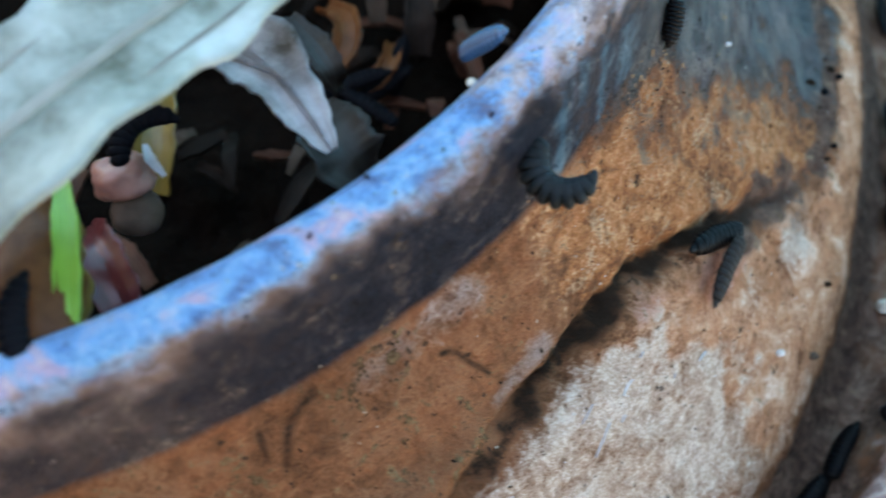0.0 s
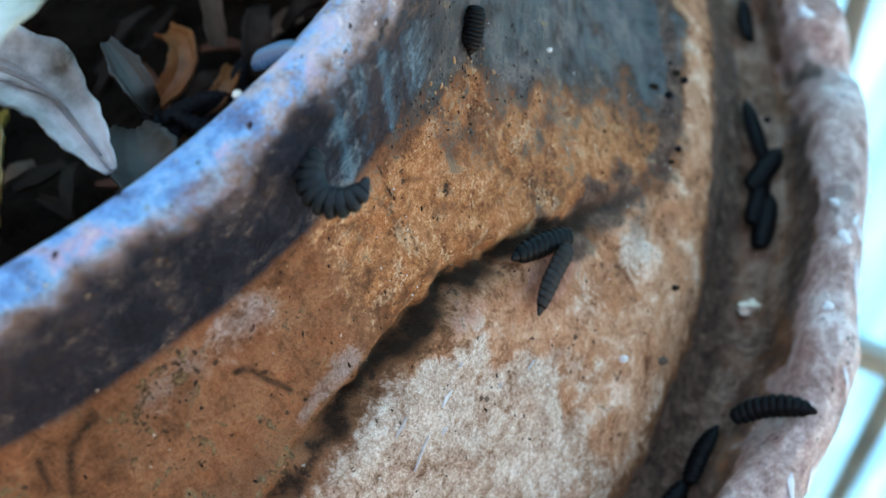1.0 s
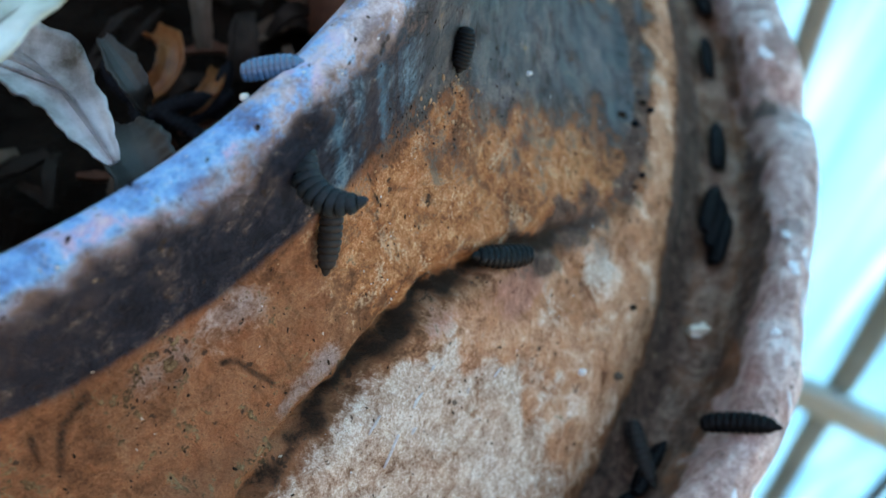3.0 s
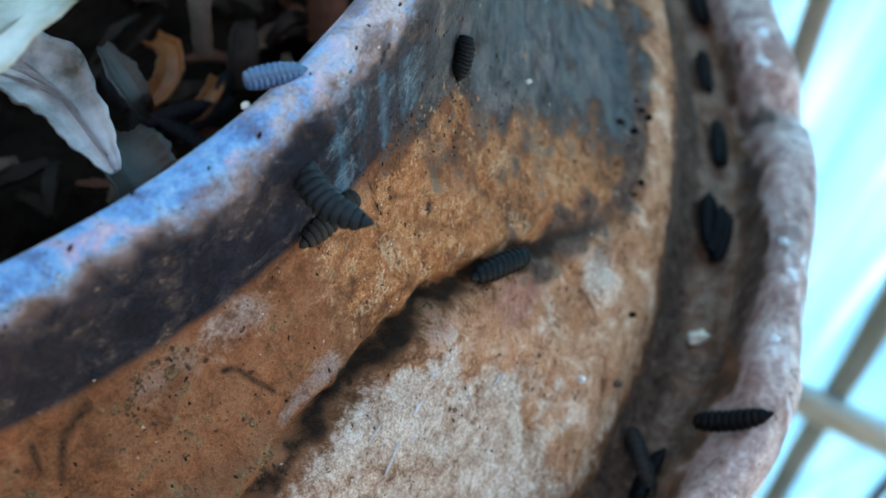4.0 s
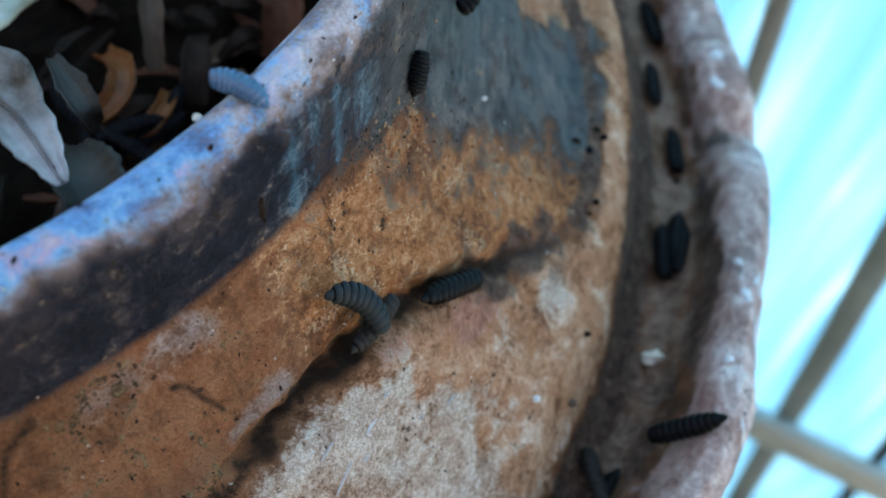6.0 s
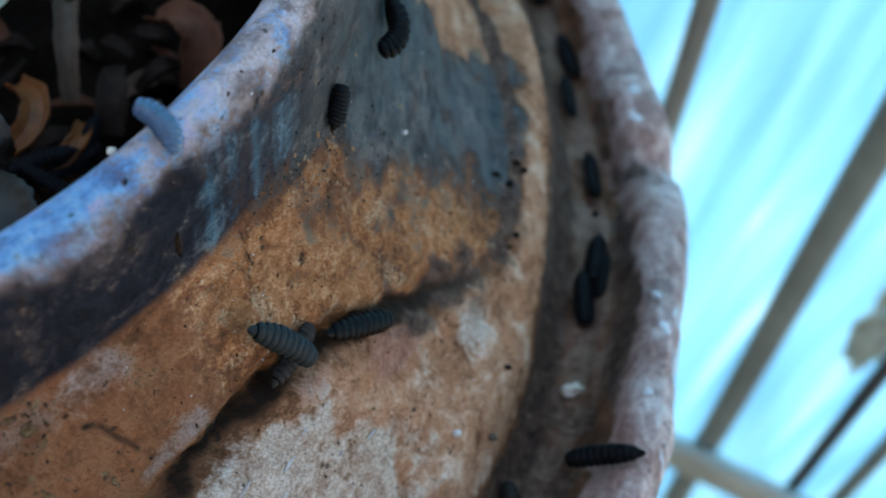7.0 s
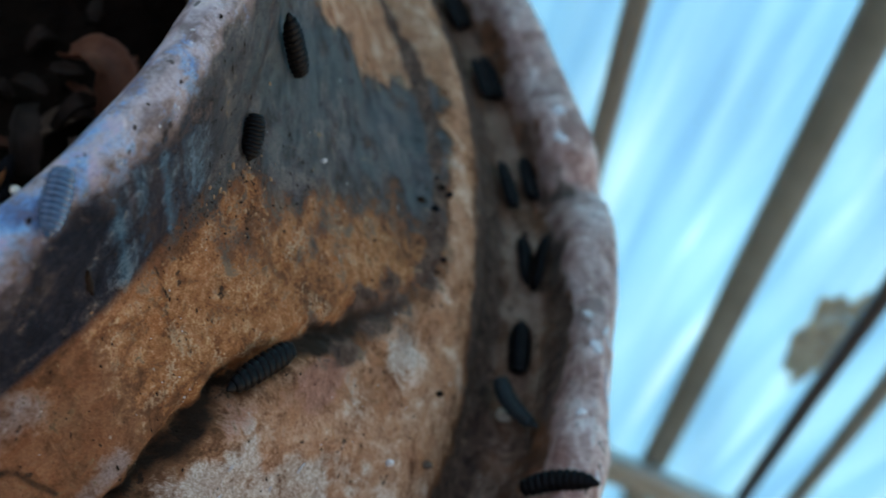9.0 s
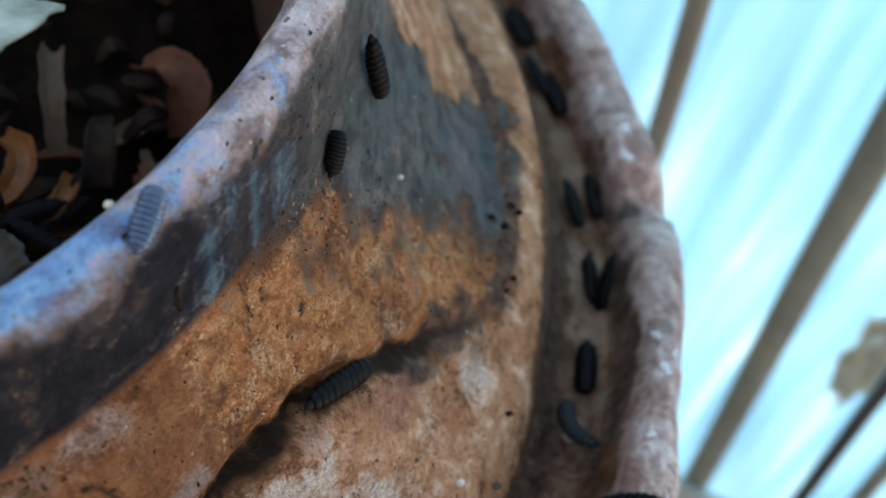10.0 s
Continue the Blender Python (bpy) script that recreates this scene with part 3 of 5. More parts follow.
def build_bin():
    thing = new("compost_bin")
    tagged(thing, "round clay composting bin caked with mud, with sloping collar and gutter", "compost bin")
    clay_band("rim", .190, .2178, .0012, thing, "rolled glazed rim with painted blue sky sheen, dark streaked wall below")
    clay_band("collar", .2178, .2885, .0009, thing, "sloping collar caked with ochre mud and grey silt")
    clay_band("gutter", .2885, .3135, .0009, thing, "gutter filled with dark damp soil")
    clay_band("lip", .3135, .3355, .0009, thing, "uneven mauve-brown outer lip with pale scratches")
    lathe("inner_wall", [(.190, .300), (.186, .10), (.17, -.30), (.0, -.31)], BARK, thing)
    edge_t = np.concatenate([np.arange(-85, 32, .5), np.arange(32, 275, 3.0)])
    edge = clay_shape(edge_t, np.full_like(edge_t, .3355))
    inward = np.stack([-np.cos(np.radians(edge_t)), -np.sin(np.radians(edge_t)), 0 * edge_t], -1)
    rings = [edge, edge + inward * .002 + (0, 0, -.006), edge + inward * .012 + (0, 0, -.014), edge + inward * .030 + (0, 0, -.020)]
    mesh_object("lip_underside", np.stack(rings, 1).reshape(-1, 3), grid_faces(len(edge_t), 4, True), CLAY_PLAIN, thing)
    lathe("outer_wall", [(.310, .384), (.306, .372), (.303, .33), (.298, .0), (.292, -1.20), (.285, GROUND_Z), (.0, GROUND_Z)], CLAY_PLAIN, thing)
    # pale scratches and chips on the lip, specks on the rim
    for t0, r0, t1, r1, w in ((-16.2, .329, -17.4, .3325, .0006), (-18.5, .3305, -21.3, .3325, .0005), (-17.0, .3245, -17.9, .3275, .0011), (-15.6, .3300, -16.6, .3280, .0007), (-14.6, .3215, -15.4, .3235, .0009), (-21.6, .3235, -22.0, .3245, .0014),
                              (-3.0, .3290, -4.0, .3330, .0008), (1.0, .3230, .4, .3260, .0016), (3.2, .3250, 2.4, .3265, .0018), (-24.8, .3300, -25.8, .3335, .0006), (-31.0, .3290, -32.2, .3320, .0010), (-33.4, .3240, -34.4, .3280, .0008), (-29.8, .3335, -31.0, .3345, .0009), (-10.8, .3330, -12.6, .3345, .0006)):
        ribbon("scratch", t0, r0, t1, r1, w * 1.4, CHALK, thing)
    # whitish scrapes on the pale mud
    for t0, r0, t1, r1, w in ((-40.3, .2524, -41.4, .2530, .0006), (-43.0, .2545, -44.8, .2570, .0004), (-43.4, .2496, -44.6, .2510, .0004), (-35.0, .2603, -35.8, .2604, .0004), (-38.8, .2502, -39.3, .2503, .0005), (-41.8, .2560, -42.3, .2562, .0007), (-37.6, .2580, -37.9, .2584, .0006)):
        ribbon("scrape", t0, r0, t1, r1, w * .65, PALE_MUD, thing)
    for t0, r0, s in ((-42.7, .2105, .0009), (-49.9, .2048, .0011), (-54.2, .2090, .0009), (-30.4, .2120, .0006), (-34.7, .2110, .0006), (-40.6, .2162, .0010), (-46.0, .2100, .0005), (-38.0, .2085, .0004), (-25.0, .2110, .0007)):
        ribbon("speck", t0, r0, t0 + s * 120, r0 + s * .6, s, BARK, thing)
    return thing


def ribbon(name, t0, r0, t1, r1, width, mat, parent):
    """A thin ragged smear that follows the clay."""
    n = 12
    u = np.linspace(0, 1, n)
    tt, rr = t0 + (t1 - t0) * u, r0 + (r1 - r0) * u
    mid = clay_shape(tt, rr)
    nrm = np.array([normal_at(a, b) for a, b in zip(tt, rr)])
    way = np.gradient(mid, axis=0)
    side = np.cross(nrm, way)
    side /= np.linalg.norm(side, axis=1)[:, None]
    w = width * np.sqrt(np.clip(1 - (2 * u - 1) ** 2, .03, 1)) * (1 + 1.2 * fbm(mid, .0012, 2, 91))
    rows = [mid + side * (w * v)[:, None] + nrm * h for v, h in ((-1, .0001), (-.5, .0005), (0, .0007), (.5, .0005), (1, .0001))]
    verts = np.stack(rows, 1).reshape(-1, 3)
    return mesh_object(name, verts, grid_faces(n, 5), mat, parent)


def normal_at(theta, r):
    a = bin_point(np.array(theta - .3), np.array(r))
    b = bin_point(np.array(theta + .3), np.array(r))
    c = bin_point(np.array(theta), np.array(r - .0012))
    d = bin_point(np.array(theta), np.array(r + .0012))
    n = np.cross(d - c, b - a)
    return n / np.linalg.norm(n)


CLAY_PLAIN = simple("plain_clay", (0.17, 0.10, 0.075), (0.34, 0.24, 0.19), 60, 0.7, 0.5, 0.002)
build_bin()


# ---- ground, sheeting and grille ----
GX, GH, GB = np.array([.5089, .4903, -.2970]), np.array([-.8786, .4775, 0.0]), np.array([.130, .039, -.991])
GN = np.array([-.4753, -.8745, -.0968])


def film_material():
    """Thin blue plastic; light and dark of its folds are put into streaks of colour."""
    m, nt, b = material("pale_plastic_sheet", 0.35)
    co = coords(nt)
    axes = []
    for way, scale in ((GH, 30.0), (GB, 1.6)):
        n = nt.nodes.new("ShaderNodeVectorMath")
        n.operation = "DOT_PRODUCT"
        link(nt, co, n.inputs[0])
        n.inputs[1].default_value = tuple(way * scale)
        axes.append(n.outputs["Value"])
    xy = nt.nodes.new("ShaderNodeCombineXYZ")
    link(nt, axes[0], xy.inputs[0])
    link(nt, axes[1], xy.inputs[1])
    n = noise_node(nt, 1.0, 5, 0.6, xy.outputs[0], 0.4)
    # lighter and darker blue bands stand in for shading on the folds
    c = ramp_node(nt, n, [(0.32, (0.062, 0.28, 0.55)), (0.46, (0.088, 0.345, 0.60)), (0.57, (0.13, 0.42, 0.67)), (0.70, (0.25, 0.57, 0.80))])
    link(nt, c, b.inputs["Base Color"])
    bump_node(nt, b, n, 0.4, 0.006)
    t = nt.nodes.new("ShaderNodeBsdfTranslucent")
    link(nt, c, t.inputs[0])
    s = nt.nodes.new("ShaderNodeMixShader")
    s.inputs[0].default_value = 0.38
    link(nt, b.outputs[0], s.inputs[1])
    link(nt, t.outputs[0], s.inputs[2])
    link(nt, s.outputs[0], nt.nodes["Material Output"].inputs[0])
    return m


def stain_material():
    """Dried rust water, patchy."""
    m, nt, b = material("rust_stain", 0.8)
    co = coords(nt)
    n = noise_node(nt, 55, 6, 0.65, co, 1.0)
    link(nt, ramp_node(nt, n, [(0.4, (0.22, 0.15, 0.055)), (0.6, (0.42, 0.34, 0.17))]), b.inputs["Base Color"])
    clear = nt.nodes.new("ShaderNodeBsdfTransparent")
    s = nt.nodes.new("ShaderNodeMixShader")
    link(nt, ramp_node(nt, noise_node(nt, 38, 6, 0.65, co, 1.2), [(0.28, (0, 0, 0)), (0.40, (0.92, 0.92, 0.92))]), s.inputs[0])
    link(nt, clear.outputs[0], s.inputs[1])
    link(nt, b.outputs[0], s.inputs[2])
    link(nt, s.outputs[0], nt.nodes["Material Output"].inputs[0])
    return m


FILM, RUST = film_material(), stain_material()


def grille_point(h, b, n=0.0):
    return GX + h * GH + b * GB + n * GN


def bar(name, h0, b0, h1, b1, width, depth, mat, parent, n=0.0, label=""):
    """A flat bar with eased edges between two places of the grille."""
    a, c = grille_point(h0, b0, n), grille_point(h1, b1, n)
    way = (c - a) / np.linalg.norm(c - a)
    side = np.cross(GN, way)
    e = min(width, depth) * 0.18
    ring = [(-width / 2 + e, -depth / 2), (width / 2 - e, -depth / 2), (width / 2, -depth / 2 + e), (width / 2, depth / 2 - e), (width / 2 - e, depth / 2), (-width / 2 + e, depth / 2), (-width / 2, depth / 2 - e), (-width / 2, -depth / 2 + e)]
    count = 24
    verts = [a + (c - a) * k / count + side * (u + 0.0006 * math.sin(k * 1.7 + h0 * 90)) + GN * v for k in range(count + 1) for u, v in ring]
    faces = [(k * 8 + i, k * 8 + (i + 1) % 8, (k + 1) * 8 + (i + 1) % 8, (k + 1) * 8 + i) for k in range(count) for i in range(8)]
    faces += [tuple(range(7, -1, -1)), tuple(range(count * 8, count * 8 + 8))]
    return mesh_object(name, verts, faces, mat, parent, label)


def sheet_fold(q):
    return fbm(q, 0.16, 3, 71) * 0.17 + fbm(q, 0.045, 2, 72) * 0.03


def build_sky_blockers():
    """Unseen board walls and roof added behind and over the camera to block sky light; the side towards the sheet is
    open.
    """
    def slab(name, lo, hi, label):
        bm = bmesh.new()
        bmesh.ops.create_cube(bm, size=1.0)
        for v in bm.verts:
            v.co = Vector([l + (h - l) * (c + .5) for l, h, c in zip(lo, hi, v.co)])
        me = bpy.data.meshes.new(name)
        bm.to_mesh(me)
        bm.free()
        me.materials.append(BOARD)
        tagged(new(name, me), label, "wall", kind="structure")
    slab("sky_blocker_south", (-1.9, -1.9, GROUND_Z), (2.2, -1.8, 2.0), "unseen board wall added to block sky light")
    slab("sky_blocker_west", (-1.9, -1.8, GROUND_Z), (-1.8, 1.6, 2.0), "unseen board wall added to block sky light")
    slab("sky_blocker_top", (-1.9, -1.9, 2.0), (2.2, BLOCKER_END, 2.06), "unseen board roof added to block sky light")


# edge of the added roof, set for how much sky it blocks
BLOCKER_END = -0.75
BOARD = simple("sky_blocker_board", (0.10, 0.085, 0.07), (0.22, 0.19, 0.16), 14, 0.8, 0.4, 0.002)


def build_background():
    s = 60.0
    tagged(mesh_object("ground", [(-s, -s, GROUND_Z), (s, -s, GROUND_Z), (s, s, GROUND_Z), (-s, s, GROUND_Z)], [(0, 1, 2, 3)], GROUND), "worn grey concrete ground", "ground", kind="structure")
    # sheeting hung behind the grille, with long upright folds
    hs, bs = np.linspace(-1.5, 1.5, 240), np.linspace(-2.3, 0.955, 80)
    hh, bb = np.meshgrid(hs, bs, indexing="ij")
    q = np.stack([hh.ravel() * 1.0, bb.ravel() * .25, 0 * hh.ravel()], -1)
    fold = sheet_fold(q)
    pts = GX + hh.ravel()[:, None] * GH + bb.ravel()[:, None] * GB + (fold - 0.10)[:, None] * GN
    sheet = tagged(mesh_object("plastic_sheet", pts, grid_faces(len(hs), len(bs)), FILM), "pale blue translucent plastic sheet hanging in soft folds", "sheet")
    stain = []
    for k in range(40):
        a = 2 * math.pi * k / 40
        w = 1.1 + .16 * math.sin(2 * a + 1) + .12 * math.sin(5 * a) + .12 * math.sin(9 * a + 2)
        stain.append((-.104 + .013 * w * math.cos(a) * (1.5 - .5 * math.sin(a)), -.165 + .080 * w * math.sin(a)))
    ring = [[(-.104 + (h + .104) * s, -.165 + (b + .165) * s) for h, b in stain] for s in (.02, .35, .7, 1.0)]
    flat = np.array([q for r in ring for q in r])
    q = np.stack([flat[:, 0], flat[:, 1] * .25, 0 * flat[:, 0]], -1)
    pts = GX + flat[:, :1] * GH + flat[:, 1:] * GB + (sheet_fold(q) - 0.096)[:, None] * GN
    faces = [(i * 40 + k, i * 40 + (k + 1) % 40, (i + 1) * 40 + (k + 1) % 40, (i + 1) * 40 + k) for i in range(3) for k in range(40)]
    mesh_object("stain", pts, faces, RUST, sheet, "brown stain dried on the sheet")
    grille = new("metal_grille")
    grille.location = (0, 0, 0)
    tagged(grille, "grey painted metal grille with upright bars before the sheet", "grille")
    for h, w, mat in ((-.005, .025, STEEL), (.127, .016, STEEL_HAZY), (.262, .018, STEEL), (.40, .018, STEEL), (.54, .018, STEEL), (-.097, .013, STEEL_DARK), (-.139, .014, STEEL), (-.26, .018, STEEL), (-.39, .018, STEEL), (-.53, .018, STEEL)):
        bar("upright_bar", h, -2.2, h - .004, .960, w, .012, mat, grille)
    bar("crossbar", .9, .030, -.9, .030, .050, .016, STEEL_PALE, grille, .015, "pale worn crossbar")
    bar("crossbar", .9, -2.15, -.9, -2.15, .050, .016, STEEL_PALE, grille, .015)


build_background()
build_sky_blockers()


# ---- larvae ----
SEGMENTS = 11
WIDTHS = [.46, .72, .87, .95, 1.0, 1.0, 1.0, 1.0, .99, .94, .84]


def segment_mesh(k, length, width, mat):
    """One ring of the larva's flattened body along x, with a raised ridge; the first is the narrow head, the last the blunt tail."""
    seg = length / SEGMENTS
    w0 = WIDTHS[k - 1] if k else .10
    w1 = WIDTHS[k]
    w2 = WIDTHS[k + 1] if k < SEGMENTS - 1 else .18
    a, b = (w0 + w1) / 2 if k else .10, (w1 + w2) / 2 if k < SEGMENTS - 1 else .16
    us = np.array([0, .06, .16, .34, .66, .84, .94, 1.0])
    sides = 18
    verts = []
    for u in us:
        w = (a * (1 - u) + b * u)
        w = w + (w1 - (a + b) / 2) * math.sin(math.pi * u)
        pinch = 0.50 + 0.50 * math.sin(math.pi * u) ** 0.45
        if k == 0 and u > .5 or k == SEGMENTS - 1 and u > .5:
            pinch = 1.0
        if k == SEGMENTS - 1:
            w = w1 * math.sqrt(max(0.04, 1 - (u * 0.985) ** 3))
        if k == 0:
            w = w1 * (0.22 + 0.80 * u ** 0.5)
        for i in range(sides):
            t = 2 * math.pi * i / sides
            y, z = math.cos(t), math.sin(t)
            z = z * (0.66 if z > 0 else 0.42)
            ridge = 1 + 0.035 * math.cos(6 * t)
            verts.append((seg * (0.72 - 1.44 * u), width / 2 * w * pinch * y * ridge, width / 2 * w * pinch * z * ridge))
    faces = [(j * sides + i, j * sides + (i + 1) % sides, (j + 1) * sides + (i + 1) % sides, (j + 1) * sides + i) for j in range(7) for i in range(sides)]
    faces += [tuple(range(sides - 1, -1, -1)), tuple(range(7 * sides, 8 * sides))]
    me = bpy.data.meshes.new("segment")
    me.from_pydata(verts, [], faces)
    me.materials.append(mat)
    me.materials.append(LARVA_FOLD)
    me.polygons.foreach_set("material_index", [1 if j in (0, 1, 5, 6) and 0 < k < SEGMENTS - 1 and length > 2.3 * width else 0 for j in range(7) for i in range(sides)] + [1, 0])
    smooth(me)
    return me


LARVA_MESHES = {}


def larva_meshes(length, width, mat):
    key = (round(length, 4), round(width, 4), mat.name)
    if key not in LARVA_MESHES:
        LARVA_MESHES[key] = [segment_mesh(k, length, width, mat) for k in range(SEGMENTS)]
    return LARVA_MESHES[key]


def chain(length, bend, lift=0.0):
    """Poses of the segments along an arc that turns by bend degrees from head to tail; lift raises the head end."""
    seg = length / SEGMENTS
    poses, x, y, z = [], 0.0, 0.0, 0.0
    for k in range(SEGMENTS):
        turn = radians(bend) * ((k + .5) / SEGMENTS - .5)
        rise = radians(lift) * (1 - k / (SEGMENTS - 1)) ** 2
        dx, dy, dz = -math.cos(turn) * math.cos(rise), -math.sin(turn) * math.cos(rise), -math.sin(rise)
        poses.append([x + dx * seg / 2, y + dy * seg / 2, z + dz * seg / 2, turn, rise])
        x, y, z = x + dx * seg, y + dy * seg, z + dz * seg
    mx, my, mz = x / 2, y / 2, poses[-1][2]
    return [Matrix.Translation((px - mx, py - my, pz - mz)) @ Matrix.Rotation(t, 4, "Z") @ Matrix.Rotation(-r, 4, "Y") for px, py, pz, t, r in poses]


def lie(tail, head, width, rise=0.0, normal=None):
    """The pose of a larva on the bin between two places (angle, radius, and a height where it leaves the clay); rise holds it off the clay."""
    a, b = (bin_point(np.array(q[0]), np.array(q[1])) for q in (tail, head))
    for end, q in ((a, tail), (b, head)):
        if len(q) > 2:
            end[2] = q[2]
    mt, mr = (tail[0] + head[0]) / 2, (tail[1] + head[1]) / 2
    n = normal_at(mt, mr) if normal is None else np.array(normal, float)
    mid = (a + b) / 2
    x = b - a
    n = n - x * (n @ x) / (x @ x)
    n = n / np.linalg.norm(n)
    mid = mid + n * (width * 0.26 + rise)
    x = x / np.linalg.norm(x)
    y = np.cross(n, x)
    m = Matrix.Identity(4)
    for i in range(3):
        m[i][0], m[i][1], m[i][2], m[i][3] = x[i], y[i], n[i], mid[i]
    return m


MOVES = []


def larva(label, rows, length=.021, width=.0062, mat=None, group="larvae on the bin"):
    """rows: (seconds, tail place, head place, bend, lift, rise, normal); one row for a larva that stays where it is."""
    rows = [tuple(r) + (0.0, 0.0, 0.0, None)[len(r) - 3:] for r in rows]
    thing = new("larva")
    tagged(thing, label, "larva", group)
    parts = []
    for k, me in enumerate(larva_meshes(length, width, mat or LARVA)):
        ob = new("head" if k == 0 else "tail_segment" if k == SEGMENTS - 1 else "segment", me)
        ob.parent = thing
        parts.append(ob)
    first = chain(length, rows[0][3], rows[0][4])
    thing.matrix_basis = lie(rows[0][1], rows[0][2], width, rows[0][5], rows[0][6])
    for ob, m in zip(parts, first):
        ob.matrix_basis = m
    if len(rows) > 1:
        MOVES.append((thing, [(r[0], lie(r[1], r[2], width, r[5], r[6])) for r in rows]))
        if any(abs(r[3] - rows[0][3]) + abs(r[4] - rows[0][4]) > 1 for r in rows):
            chains = [chain(length, r[3], r[4]) for r in rows]
            for k, ob in enumerate(parts):
                MOVES.append((ob, [(r[0], c[k]) for r, c in zip(rows, chains)]))
    return thing




def gutter_larva(rows, length, width):
    rows = [tuple(r) + ((0.0, 0.0, .0020) if len(r) == 3 else (0.0, .0020)) for r in rows]
    return larva("plump dark segmented larva lying in the soiled gutter", rows, length * 1.04, width * 1.12)


larva("dark segmented larva lodged in the muddy crease", [(0, (-26.9, .2545), (-32.4, .2445), -12, 0, -.0012), (1.7, (-26.9, .2545), (-32.4, .2445), -12, 0, -.0012), (2.5, (-27.6, .2545), (-32.0, .2405), 14, 0, -.0012), (4.0, (-27.6, .2515), (-33.3, .2425), -6, 0, -.0012), (5.2, (-27.5, .2515), (-33.5, .243), -4, 0, -.0012), (7.5, (-29.7, .2495), (-35.1, .2385), -4, 0, -.0012), (8.5, (-30.6, .2455), (-36.2, .2394), -4, 0, -.0012), (10, (-30.5, .2455), (-36.4, .2394), -4, 0, -.0012)], .0245, .0066)
larva("slim larva hanging by its tail below the crease", [(0, (-28.7, .2525), (-33.4, .2545), -30, 0, .002), (1.6, (-28.7, .2529), (-33.6, .2545), -26, 0, .002), (1.7, (-30.0, .256), (-35.0, .262), -30, 0, .004), (1.85, (-29.6, .275), (-33.4, .282), -20, 0, .004), (2.0, (-28.0, .2960), (-31.2, .3115), -10, 0, .001), (10, (-27.9, .2965), (-31.2, .3115), -10, 0, .001)], .0215, .0060, LARVA_PALE)
larva("dark larva curled up on the dark streaked wall", [(0, (-39.41, 0.2175, 0.548), (-39.2, 0.2282, 0.548), -205, 0, .0030, (.22, -.62, .76)), (1.5, (-39.41, 0.2175, 0.548), (-39.2, 0.2282, 0.548), -215, 0, .0030, (.22, -.62, .76)), (2.0, (-39.18, 0.2155, 0.548), (-39.78, 0.2289, 0.548), -165, 0, .0030, (.22, -.62, .76)), (2.7, (-39.35, 0.2157, 0.548), (-39.72, 0.2295, 0.548), -140, 0, .0030, (.22, -.62, .76)), (3.8, (-39.95, 0.2176, 0.5475), (-40.29, 0.2305, 0.5475), -85, 0, .0030, (.22, -.62, .76)), (4.1, (-39.95, 0.2176, 0.5475), (-40.31, 0.2309, 0.5475), -65, 0, .0030, (.22, -.62, .76)), (4.2, (-38.4, .2285), (-38.0, .2245), -90, 0, .006, (.5, -.5, .7)), (4.3, (-35.41, 0.244), (-36.16, 0.2342), -120, 0, .004, (.6, -.5, .62)), (4.42, (-35.56, 0.2439), (-37.23, 0.2311), -125, 0, .004, (.6, -.5, .62)), (4.6, (-37.0, .2410), (-40.2, .2235), -100, 0, .004, (.6, -.5, .62)), (5.2, (-37.0, .2410), (-40.2, .2235), -95, 0, .004, (.6, -.5, .62)), (6.5, (-36.8, .2415), (-39.8, .2253), -60, 0, .004, (.6, -.5, .62)), (7.0, (-36.2, .2408), (-39.5, .2256), -24, 0, .004, (.6, -.5, .62)), (7.6, (-35.6, .2398), (-39.2, .2259), -16, 0, .004, (.6, -.5, .62)), (8.0, (-35.0, .2416), (-34.2, .2311), -30, 0, .004, (.6, -.5, .62)), (8.15, (-37.4, .246), (-35.6, .238), -30, 0, .004, (.6, -.5, .62)), (8.25, (-37.0, .258), (-34.0, .2525), -50, 0, .005, (.6, -.5, .62)), (8.35, (-31.0, .281), (-30.2, .29), -20, 0, .005, (.6, -.5, .62)), (8.42, (-24.5, .297), (-25.6, .305), -30, 0, .004, None), (8.5, (-18.75, 0.3014, 0.4135), (-22.09, 0.3171, 0.4185), -55, 0, .0012, (.15, -.30, 1)), (9.2, (-18.75, 0.3014, 0.4135), (-22.09, 0.3171, 0.4185), -55, 0, .0012, (.15, -.30, 1)), (10, (-18.75, 0.3014, 0.4135), (-22.09, 0.3171, 0.4185), -120, 0, .0012, (.15, -.30, 1))], .0225, .0067, LARVA_SHEEN)
